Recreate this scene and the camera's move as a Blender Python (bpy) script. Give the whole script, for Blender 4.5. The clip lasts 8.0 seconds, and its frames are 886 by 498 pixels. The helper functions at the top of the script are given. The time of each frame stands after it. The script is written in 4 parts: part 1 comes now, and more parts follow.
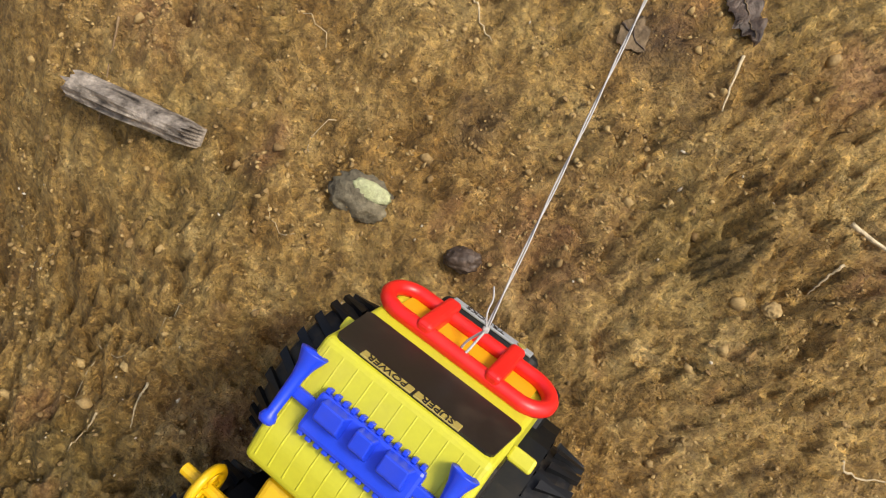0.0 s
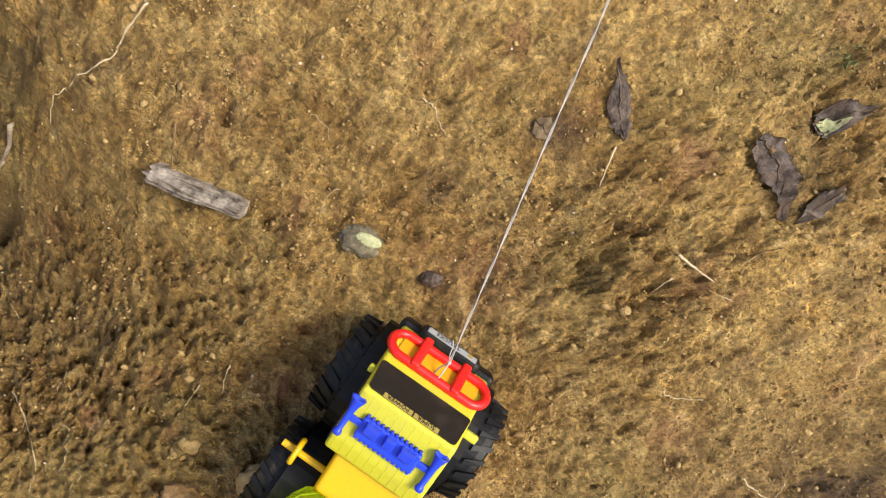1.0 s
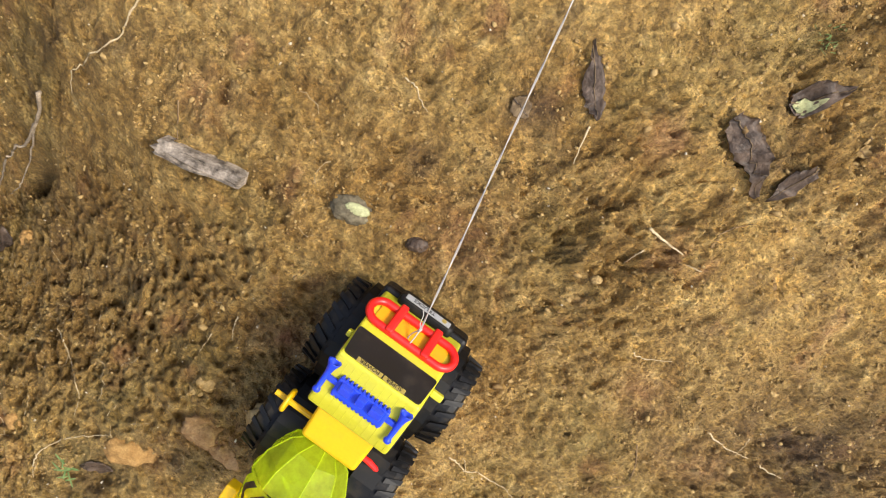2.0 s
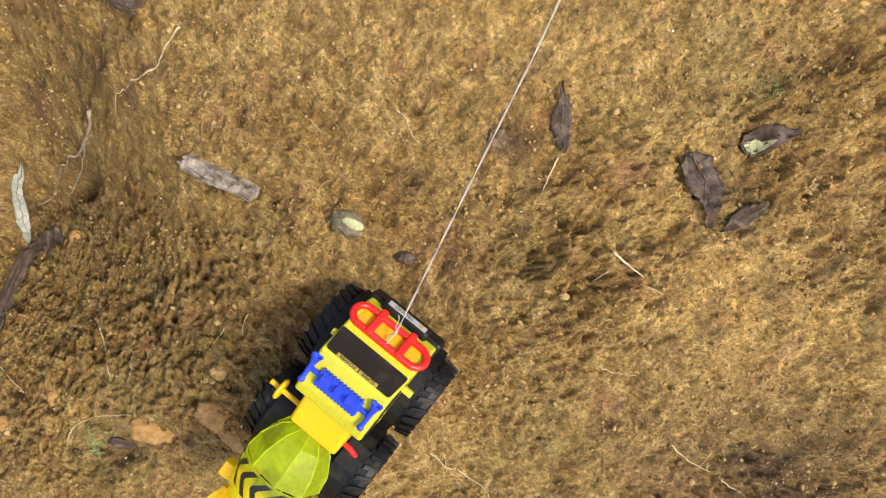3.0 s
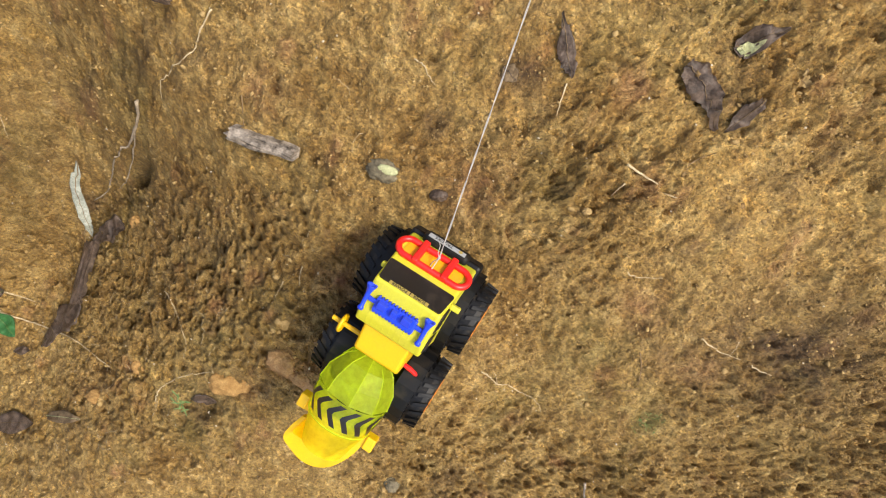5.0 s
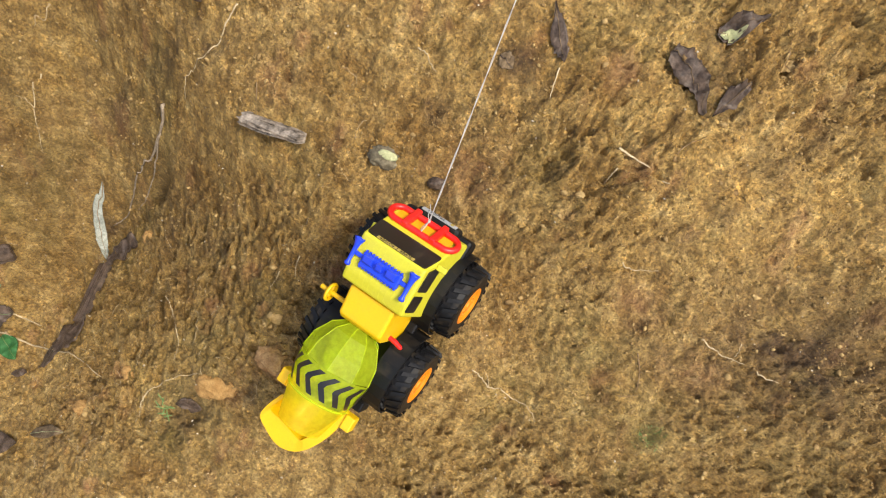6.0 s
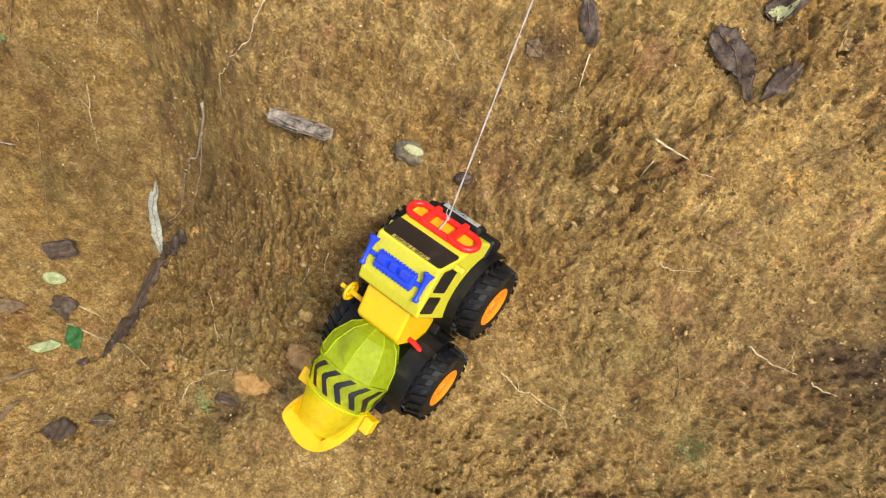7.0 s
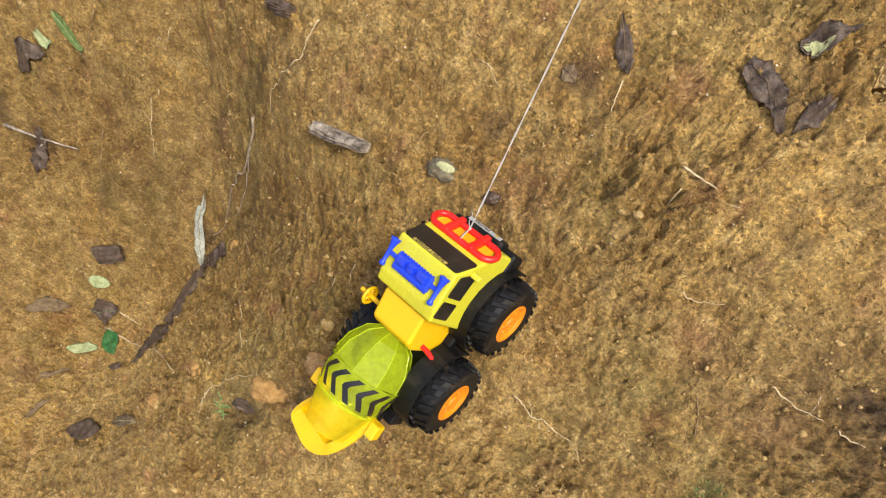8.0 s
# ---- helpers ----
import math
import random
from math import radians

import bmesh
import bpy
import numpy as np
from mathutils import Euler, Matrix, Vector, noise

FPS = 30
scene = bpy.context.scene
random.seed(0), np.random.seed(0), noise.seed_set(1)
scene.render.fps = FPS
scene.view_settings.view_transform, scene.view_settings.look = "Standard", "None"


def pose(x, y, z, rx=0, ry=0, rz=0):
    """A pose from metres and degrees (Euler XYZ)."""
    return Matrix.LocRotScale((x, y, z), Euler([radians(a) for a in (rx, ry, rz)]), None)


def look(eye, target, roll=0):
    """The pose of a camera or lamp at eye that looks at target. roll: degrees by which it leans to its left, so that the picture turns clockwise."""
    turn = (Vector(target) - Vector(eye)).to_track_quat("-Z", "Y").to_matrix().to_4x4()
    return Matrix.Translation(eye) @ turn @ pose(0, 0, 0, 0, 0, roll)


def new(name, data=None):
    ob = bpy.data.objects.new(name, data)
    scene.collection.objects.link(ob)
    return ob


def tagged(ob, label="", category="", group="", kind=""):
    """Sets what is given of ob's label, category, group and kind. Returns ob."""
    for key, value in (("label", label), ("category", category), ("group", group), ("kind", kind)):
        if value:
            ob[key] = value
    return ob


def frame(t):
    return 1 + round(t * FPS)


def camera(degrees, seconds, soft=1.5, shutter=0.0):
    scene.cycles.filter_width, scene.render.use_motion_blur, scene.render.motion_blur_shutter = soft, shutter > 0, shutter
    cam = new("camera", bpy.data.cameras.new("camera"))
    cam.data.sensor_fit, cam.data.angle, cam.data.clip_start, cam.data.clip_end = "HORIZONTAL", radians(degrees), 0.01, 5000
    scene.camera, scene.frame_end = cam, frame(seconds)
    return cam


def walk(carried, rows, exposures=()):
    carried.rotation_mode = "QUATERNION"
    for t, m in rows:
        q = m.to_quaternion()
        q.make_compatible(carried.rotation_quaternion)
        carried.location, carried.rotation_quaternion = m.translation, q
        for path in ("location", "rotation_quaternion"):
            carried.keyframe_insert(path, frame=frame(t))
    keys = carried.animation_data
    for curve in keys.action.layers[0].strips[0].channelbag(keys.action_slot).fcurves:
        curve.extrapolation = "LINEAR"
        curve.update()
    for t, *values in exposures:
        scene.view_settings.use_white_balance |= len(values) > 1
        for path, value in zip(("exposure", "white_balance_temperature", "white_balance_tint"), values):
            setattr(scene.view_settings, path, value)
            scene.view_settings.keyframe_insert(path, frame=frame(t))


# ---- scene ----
cam = camera(66.1, 8.0, soft=1.1)
PATH = [
    (0, (-0.014, 0.194, 1.095), (0.062, 0.857, 0.350), 34.7),
    (0.5, (-0.075, 0.236, 1.191), (0.102, 0.753, 0.353), 41.6),
    (1, (-0.123, 0.203, 1.310), (0.138, 0.666, 0.462), 50.7),
    (1.2, (-0.135, 0.206, 1.334), (0.133, 0.653, 0.481), 52.6),
    (2.3, (-0.081, 0.250, 1.395), (0.151, 0.550, 0.469), 59.4),
    (2.5, (-0.072, 0.240, 1.408), (0.154, 0.534, 0.480), 59.9),
    (3, (-0.059, 0.240, 1.462), (0.110, 0.568, 0.532), 52.0),
    (3.5, (-0.113, 0.177, 1.518), (0.095, 0.558, 0.617), 52.7),
    (4, (-0.139, 0.209, 1.585), (0.077, 0.542, 0.667), 56.5),
    (4.2, (-0.143, 0.204, 1.575), (0.089, 0.519, 0.655), 55.9),
    (5.3, (-0.022, 0.149, 1.497), (0.097, 0.423, 0.542), 41.4),
    (5.5, (-0.005, 0.111, 1.490), (0.097, 0.446, 0.553), 36.1),
    (6, (0.041, 0.034, 1.466), (0.069, 0.492, 0.578), 26.0),
    (6.5, (0.044, 0.076, 1.468), (0.042, 0.492, 0.559), 21.5),
    (7, (0.092, 0.072, 1.453), (0.016, 0.478, 0.543), 13.4),
    (7.5, (0.124, 0.046, 1.444), (-0.013, 0.462, 0.545), 8.9),
    (8, (0.140, 0.037, 1.436), (-0.041, 0.490, 0.563), 8.2),
]
walk(cam, [(t, look(eye, target, roll)) for t, eye, target, roll in PATH],
     exposures=[(0, 0.64), (0.5, 0.72), (1, 0.86), (2.5, 0.93), (4, 0.91), (5.3, 0.89), (8, 0.83)])

# ---- light ----
world = bpy.data.worlds.new("hazy_sky")
scene.world = world
world.use_nodes = True
wn = world.node_tree.nodes
sky = wn.new("ShaderNodeTexSky")
sky.sky_type = "NISHITA"
sky.sun_disc = False
SUN_ELEVATION, SUN_AZIMUTH = 64.0, 118.0   # azimuth clockwise from +y
sky.sun_elevation, sky.sun_rotation = radians(SUN_ELEVATION), radians(SUN_AZIMUTH)
sky.air_density, sky.dust_density, sky.ozone_density = 1.0, 4.0, 1.0
wn["Background"].inputs["Strength"].default_value = 0.142
world.node_tree.links.new(sky.outputs["Color"], wn["Background"].inputs["Color"])

sun = new("sun", bpy.data.lights.new("sun", "SUN"))
sun.data.energy, sun.data.angle, sun.data.color = 1.95, radians(16), (1.0, 0.955, 0.84)
sd = Vector((math.sin(radians(SUN_AZIMUTH)) * math.cos(radians(SUN_ELEVATION)),
             math.cos(radians(SUN_AZIMUTH)) * math.cos(radians(SUN_ELEVATION)),
             math.sin(radians(SUN_ELEVATION))))
sun.matrix_world = look(sd * 20, (0, 0, 0))


# ---- materials ----
def material(name):
    m = bpy.data.materials.new(name)
    m.use_nodes = True
    nt = m.node_tree
    return m, nt, nt.nodes["Principled BSDF"]


def node(nt, kind, **values):
    n = nt.nodes.new(kind)
    for key, value in values.items():
        n.inputs[key].default_value = value
    return n


def ramp(nt, source, stops):
    n = nt.nodes.new("ShaderNodeValToRGB")
    el = n.color_ramp.elements
    while len(el) < len(stops):
        el.new(0.5)
    for e, (pos, col) in zip(el, stops):
        e.position, e.color = pos, (*col, 1)
    nt.links.new(source, n.inputs["Fac"])
    return n.outputs["Color"]


def blend(nt, fac, a, b, kind="MIX"):
    n = nt.nodes.new("ShaderNodeMix")
    n.data_type, n.blend_type = "RGBA", kind
    for socket, value in ((n.inputs[0], fac), (n.inputs[6], a), (n.inputs[7], b)):
        if isinstance(value, bpy.types.NodeSocket):
            nt.links.new(value, socket)
        else:
            socket.default_value = value if isinstance(value, float) else (*value, 1)
    return n.outputs[2]


def coords(nt):
    return nt.nodes.new("ShaderNodeTexCoord").outputs["Object"]


def noise_out(nt, vector, scale, detail=4.0, rough=0.55, lacunarity=2.0):
    n = node(nt, "ShaderNodeTexNoise", Scale=scale, Detail=detail, Roughness=rough, Lacunarity=lacunarity)
    nt.links.new(vector, n.inputs["Vector"])
    return n.outputs["Fac"]


def bump(nt, bsdf, height, strength, distance, normal=None):
    b = node(nt, "ShaderNodeBump", Strength=strength, Distance=distance)
    nt.links.new(height, b.inputs["Height"])
    if normal is not None:
        nt.links.new(normal, b.inputs["Normal"])
    nt.links.new(b.outputs["Normal"], bsdf.inputs["Normal"])
    return b.outputs["Normal"]


def soil_material():
    m, nt, bsdf = material("ochre_clay_soil")
    co = coords(nt)
    att = nt.nodes.new("ShaderNodeAttribute")
    att.attribute_name = "soil"
    sep = nt.nodes.new("ShaderNodeSeparateColor")
    nt.links.new(att.outputs["Color"], sep.inputs["Color"])
    broad = noise_out(nt, co, 9, 5, 0.6)
    middle = noise_out(nt, co, 46, 6, 0.65)
    fine = noise_out(nt, co, 260, 5, 0.7)
    grit = noise_out(nt, co, 900, 3, 0.7)
    base = ramp(nt, middle, [(0.26, (0.190, 0.113, 0.036)), (0.44, (0.355, 0.225, 0.073)), (0.60, (0.505, 0.340, 0.122)), (0.76, (0.70, 0.52, 0.235))])
    ochre = ramp(nt, broad, [(0.3, (0.70, 0.60, 0.45)), (0.55, (1.0, 1.0, 1.0)), (0.75, (1.12, 1.04, 0.86))])
    c = blend(nt, 0.85, base, ochre, "MULTIPLY")
    speck = ramp(nt, fine, [(0.32, (0.44, 0.38, 0.32)), (0.5, (1, 1, 1)), (0.68, (1.5, 1.46, 1.36))])
    c = blend(nt, 0.8, c, speck, "MULTIPLY")
    # granules of differing tone
    wob = node(nt, "ShaderNodeTexNoise", Scale=300.0, Detail=2.0)
    nt.links.new(co, wob.inputs["Vector"])
    shift = nt.nodes.new("ShaderNodeVectorMath")
    shift.operation = "MULTIPLY_ADD"
    nt.links.new(wob.outputs["Color"], shift.inputs[0])
    shift.inputs[1].default_value = (0.005, 0.005, 0.005)
    nt.links.new(co, shift.inputs[2])
    grains = node(nt, "ShaderNodeTexVoronoi", Scale=290.0)
    nt.links.new(shift.outputs[0], grains.inputs["Vector"])
    tone = nt.nodes.new("ShaderNodeSeparateColor")
    nt.links.new(grains.outputs["Color"], tone.inputs["Color"])
    c = blend(nt, 0.55, c, ramp(nt, tone.outputs["Red"], [(0.0, (0.50, 0.45, 0.40)), (0.45, (0.96, 0.96, 0.93)), (0.8, (1.16, 1.15, 1.08)), (1.0, (1.75, 1.70, 1.5))]), "MULTIPLY")
    # paler tone where the alpha mask is set
    pale_soil = blend(nt, 1.0, c, (1.34, 1.33, 1.30), 'MULTIPLY')
    c = blend(nt, att.outputs['Alpha'], c, pale_soil)
    clay = ramp(nt, fine, [(0.35, (0.25, 0.085, 0.04)), (0.65, (0.46, 0.20, 0.11))])
    c = blend(nt, sep.outputs["Red"], c, clay)
    moss = ramp(nt, fine, [(0.35, (0.055, 0.065, 0.014)), (0.65, (0.17, 0.16, 0.045))])
    c = blend(nt, sep.outputs["Green"], c, moss)
    # dark humus brown, also the colour of shade painted in hollows
    humus_shade = ramp(nt, fine, [(0.35, (0.045, 0.026, 0.014)), (0.65, (0.16, 0.09, 0.042))])
    c = blend(nt, sep.outputs["Blue"], c, humus_shade)
    pale = ramp(nt, grit, [(0.69, (0, 0, 0)), (0.75, (1, 1, 1))])
    c = blend(nt, pale, c, (0.52, 0.40, 0.22))
    nt.links.new(c, bsdf.inputs["Base Color"])
    rough = ramp(nt, fine, [(0.3, (0.5, 0.5, 0.5)), (0.6, (0.85, 0.85, 0.85))])
    nt.links.new(rough, bsdf.inputs["Roughness"])
    bsdf.inputs["Specular IOR Level"].default_value = 0.35
    lump = noise_out(nt, co, 120, 4, 0.65)
    n0 = bump(nt, bsdf, lump, 0.8, 0.0070)
    grain_height = ramp(nt, grains.outputs["Distance"], [(0.0, (1, 1, 1)), (0.75, (0, 0, 0))])
    n00 = bump(nt, bsdf, grain_height, 0.7, 0.0030, n0)
    n1 = bump(nt, bsdf, fine, 1.0, 0.0060, n00)
    bump(nt, bsdf, grit, 0.8, 0.0012, n1)
    return m


def crumb_material(name, low, high, rough=0.85):
    m, nt, bsdf = material(name)
    geo = nt.nodes.new("ShaderNodeNewGeometry")
    c = ramp(nt, geo.outputs["Random Per Island"], [(0.0, low), (1.0, high)])
    fine = noise_out(nt, coords(nt), 700, 4, 0.6)
    c = blend(nt, 0.7, c, ramp(nt, fine, [(0.3, (0.6, 0.55, 0.5)), (0.7, (1.2, 1.2, 1.15))]), "MULTIPLY")
    nt.links.new(c, bsdf.inputs["Base Color"])
    bsdf.inputs["Roughness"].default_value = rough
    bump(nt, bsdf, fine, 0.6, 0.0008)
    return m


def plastic(name, colour, rough=0.32, dust=0.15, grain=400.0, dust_colour=(0.30, 0.21, 0.10), gloss=0.5):
    """Moulded plastic with fine scuffs and a film of soil dust."""
    m, nt, bsdf = material(name)
    co = coords(nt)
    film = noise_out(nt, co, 55, 5, 0.65)
    fine = noise_out(nt, co, grain, 3, 0.6)
    mask = ramp(nt, film, [(0.5, (0, 0, 0)), (0.8, (dust, dust, dust))])
    tone = ramp(nt, fine, [(0.3, tuple(0.93 * v for v in colour)), (0.7, colour)])
    nt.links.new(blend(nt, mask, tone, dust_colour), bsdf.inputs["Base Color"])
    r = ramp(nt, film, [(0.35, (rough,) * 3), (0.75, (min(1, rough + 0.22),) * 3)])
    nt.links.new(r, bsdf.inputs["Roughness"])
    bsdf.inputs["Specular IOR Level"].default_value = gloss
    bump(nt, bsdf, fine, 0.12, 0.0002)
    return m


def dead_leaf_material(name, dark, light, rough=0.6):
    m, nt, bsdf = material(name)
    co = coords(nt)
    n1, n2 = noise_out(nt, co, 90, 5, 0.65), noise_out(nt, co, 420, 4, 0.6)
    c = ramp(nt, n1, [(0.3, dark), (0.7, light)])
    c = blend(nt, 0.7, c, ramp(nt, n2, [(0.3, (0.6, 0.58, 0.55)), (0.7, (1.3, 1.28, 1.25))]), "MULTIPLY")
    nt.links.new(c, bsdf.inputs["Base Color"])
    bsdf.inputs["Roughness"].default_value = rough
    bsdf.inputs["Specular IOR Level"].default_value = 0.25
    bump(nt, bsdf, n2, 0.8, 0.0014)
    return m


def drum_material(name, tint, through_tint, body):
    """Clear tinted plastic: part of the light goes straight through, part is scattered inside the wall, the rest glints."""
    m, nt, bsdf = material(name)
    co = coords(nt)
    bsdf.inputs["Base Color"].default_value = (*tint, 1)
    bsdf.inputs["Roughness"].default_value = 0.05
    bsdf.inputs["Specular IOR Level"].default_value = 1.0
    inside = nt.nodes.new("ShaderNodeBsdfTranslucent")
    inside.inputs["Color"].default_value = (*tint, 1)
    milky = nt.nodes.new("ShaderNodeMixShader")
    milky.inputs["Fac"].default_value = 0.5
    nt.links.new(bsdf.outputs[0], milky.inputs[1])
    nt.links.new(inside.outputs[0], milky.inputs[2])
    clear = nt.nodes.new("ShaderNodeBsdfTransparent")
    clear.inputs["Color"].default_value = (*through_tint, 1)
    mix = nt.nodes.new("ShaderNodeMixShader")
    haze = noise_out(nt, co, 130, 4, 0.65)
    nt.links.new(ramp(nt, haze, [(0.35, (body - 0.05,) * 3), (0.65, (body + 0.05,) * 3)]), mix.inputs["Fac"])
    nt.links.new(clear.outputs[0], mix.inputs[1])
    nt.links.new(milky.outputs[0], mix.inputs[2])
    nt.links.new(mix.outputs[0], nt.nodes["Material Output"].inputs["Surface"])
    bump(nt, bsdf, noise_out(nt, co, 90, 2), 0.25, 0.0012)
    return m


SOIL = soil_material()
CRUMB = crumb_material("soil_crumb", (0.18, 0.105, 0.034), (0.44, 0.30, 0.115))
GRIT = crumb_material("pale_grit", (0.42, 0.33, 0.20), (0.68, 0.60, 0.46), 0.6)
LIME = plastic("lemon_yellow_plastic", (0.55, 0.51, 0.026), 0.36, 0.22)
GOLD = plastic("golden_yellow_plastic", (0.78, 0.46, 0.004), 0.3, 0.15)
AMBER = plastic("amber_plastic", (0.74, 0.34, 0.004), 0.4, 0.15)
RED = plastic("red_plastic", (0.72, 0.012, 0.008), 0.3, 0.06)
BLUE = plastic("blue_plastic", (0.012, 0.05, 0.62), 0.3, 0.06)
BLACK = plastic("black_plastic", (0.005, 0.005, 0.0055), 0.42, 0.08, gloss=0.25)
RUBBER = plastic("black_rubber", (0.005, 0.005, 0.0055), 0.42, 0.16, gloss=0.28)
ORANGE = plastic("orange_plastic", (0.74, 0.215, 0.006), 0.35, 0.2)
STICKER = plastic("black_sticker", (0.012, 0.010, 0.009), 0.28, 0.1)
SIGN = plastic("white_sign", (0.34, 0.35, 0.35), 0.35, 0.2)
TAN = plastic("tan_print", (0.36, 0.27, 0.06), 0.4, 0.1)
DRUM = drum_material("clear_lime_plastic", (0.82, 0.98, 0.05), (0.96, 1.0, 0.40), 0.38)
DRUM_TAIL = drum_material("clear_yellow_plastic", (0.95, 0.86, 0.03), (1.0, 0.95, 0.34), 0.48)
STRING = plastic("grey_nylon_string", (0.42, 0.39, 0.35), 0.45, 0.2, 1500.0)
GREY_LEAF = dead_leaf_material("grey_green_leaf", (0.24, 0.25, 0.20), (0.40, 0.41, 0.35))
DARK_LEAF = dead_leaf_material("dark_rotten_leaf", (0.026, 0.017, 0.012), (0.140, 0.098, 0.070), 0.34)
BROWN_LEAF = dead_leaf_material("brown_dead_leaf", (0.08, 0.052, 0.028), (0.22, 0.155, 0.085), 0.8)
PALE_LEAF = dead_leaf_material("pale_green_leaf", (0.22, 0.26, 0.11), (0.40, 0.44, 0.24), 0.5)
GREEN_LEAF = dead_leaf_material("fresh_green_leaf", (0.018, 0.075, 0.018), (0.045, 0.15, 0.04), 0.4)
GRASS = dead_leaf_material("grass_green", (0.07, 0.12, 0.03), (0.19, 0.26, 0.085), 0.5)
ROOT = dead_leaf_material("pale_root", (0.33, 0.24, 0.12), (0.62, 0.50, 0.31), 0.7)
GREY_ROOT = dead_leaf_material("grey_root", (0.20, 0.15, 0.10), (0.42, 0.34, 0.24), 0.75)
BROWN_ROOT = dead_leaf_material("brown_root", (0.14, 0.085, 0.04), (0.30, 0.20, 0.10), 0.75)
BARK = dead_leaf_material("weathered_bark", (0.022, 0.015, 0.011), (0.45, 0.38, 0.30), 0.75)
GREY_STONE = dead_leaf_material("grey_stone", (0.085, 0.07, 0.045), (0.22, 0.185, 0.115), 0.85)
PALE_STONE = dead_leaf_material("pale_clay_stone", (0.27, 0.17, 0.06), (0.48, 0.34, 0.15), 0.85)
PINK_STONE = dead_leaf_material("pink_clay_stone", (0.27, 0.145, 0.06), (0.44, 0.28, 0.13), 0.9)
ORANGE_STONE = dead_leaf_material("orange_clay_stone", (0.27, 0.145, 0.045), (0.45, 0.27, 0.095), 0.9)
LICHEN = dead_leaf_material("pale_lichen", (0.30, 0.31, 0.15), (0.48, 0.48, 0.27), 0.8)


# ---- mesh helpers ----
def mesh_of(name, verts, faces, mat, smooth=False):
    me = bpy.data.meshes.new(name)
    me.from_pydata([tuple(v) for v in verts], [], [tuple(f) for f in faces])
    me.materials.append(mat)
    if smooth:
        me.polygons.foreach_set("use_smooth", [True] * len(me.polygons))
    me.update()
    return me


def part(name, bm, mat, parent, label="", smooth=False):
    """Links a bmesh as one mesh object under a thing or part."""
    me = bpy.data.meshes.new(name)
    bmesh.ops.recalc_face_normals(bm, faces=bm.faces)
    bm.to_mesh(me)
    bm.free()
    me.materials.append(mat)
    if smooth:
        me.polygons.foreach_set("use_smooth", [True] * len(me.polygons))
    ob = new(name, me)
    ob.parent = parent
    return tagged(ob, label)


def box_bm(lo, hi, bevel=0.001, segments=2):
    bm = bmesh.new()
    bmesh.ops.create_cube(bm, size=1, matrix=Matrix.LocRotScale([(a + b) / 2 for a, b in zip(lo, hi)], None, [b - a for a, b in zip(lo, hi)]))
    if bevel:
        bmesh.ops.bevel(bm, geom=bm.edges[:], offset=bevel, segments=segments, affect="EDGES", profile=0.5)
    return bm


def add_box(bm, lo, hi, bevel=0.0008):
    extra = box_bm(lo, hi, bevel)
    me = bpy.data.meshes.new("tmp")
    extra.to_mesh(me)
    extra.free()
    bm.from_mesh(me)
    bpy.data.meshes.remove(me)


def revolve(profile, segments, axis_matrix=Matrix.Identity(4), close=False):
    """Turns (along, radius) pairs round the local x axis."""
    bm = bmesh.new()
    rings = []
    for a, r in profile:
        rings.append([bm.verts.new(axis_matrix @ Vector((a, r * math.cos(2 * math.pi * i / segments), r * math.sin(2 * math.pi * i / segments)))) for i in range(segments)])
    pairs = list(zip(rings, rings[1:])) + ([(rings[-1], rings[0])] if close else [])
    for r0, r1 in pairs:
        for i in range(segments):
            bm.faces.new((r0[i], r0[(i + 1) % segments], r1[(i + 1) % segments], r1[i]))
    return bm, rings


def tube_bm(points, radii, sides=6, bm=None):
    """A round tube along points, with a radius at each."""
    bm = bm or bmesh.new()
    pts = [Vector(p) for p in points]
    rings = []
    for i, p in enumerate(pts):
        d = (pts[min(i + 1, len(pts) - 1)] - pts[max(i - 1, 0)]).normalized()
        u = d.cross(Vector((0.31, 0.17, 0.93))).normalized()
        v = d.cross(u)
        r = radii[i] if isinstance(radii, (list, tuple)) else radii
        rings.append([bm.verts.new(p + r * (math.cos(2 * math.pi * k / sides) * u + math.sin(2 * math.pi * k / sides) * v)) for k in range(sides)])
    for r0, r1 in zip(rings, rings[1:]):
        for k in range(sides):
            bm.faces.new((r0[k], r0[(k + 1) % sides], r1[(k + 1) % sides], r1[k]))
    bm.faces.new(rings[0][::-1])
    bm.faces.new(rings[-1])
    return bm


def spline(points, n):
    """Catmull-Rom through points, n steps a span."""
    P = [Vector(p) for p in points]
    P = [2 * P[0] - P[1], *P, 2 * P[-1] - P[-2]]
    out = []
    for a, b, c, d in zip(P, P[1:], P[2:], P[3:]):
        for k in range(n):
            t = k / n
            out.append(0.5 * (2 * b + (c - a) * t + (2 * a - 5 * b + 4 * c - d) * t * t + (3 * b - a - 3 * c + d) * t ** 3))
    return out + [P[-2]]


# ---- ground: a steep clay bank with a gully ----
TABLES = {}


def lattice(seed):
    if seed not in TABLES:
        TABLES[seed] = np.random.RandomState(seed).rand(256, 256)
    return TABLES[seed]


def vnoise(x, y, seed):
    t = lattice(seed)
    xi, yi = np.floor(x).astype(int), np.floor(y).astype(int)
    fx, fy = x - xi, y - yi
    fx, fy = fx ** 3 * (fx * (fx * 6 - 15) + 10), fy ** 3 * (fy * (fy * 6 - 15) + 10)
    a, b = t[xi & 255, yi & 255], t[(xi + 1) & 255, yi & 255]
    c, d = t[xi & 255, (yi + 1) & 255], t[(xi + 1) & 255, (yi + 1) & 255]
    return (a * (1 - fx) + b * fx) * (1 - fy) + (c * (1 - fx) + d * fx) * fy


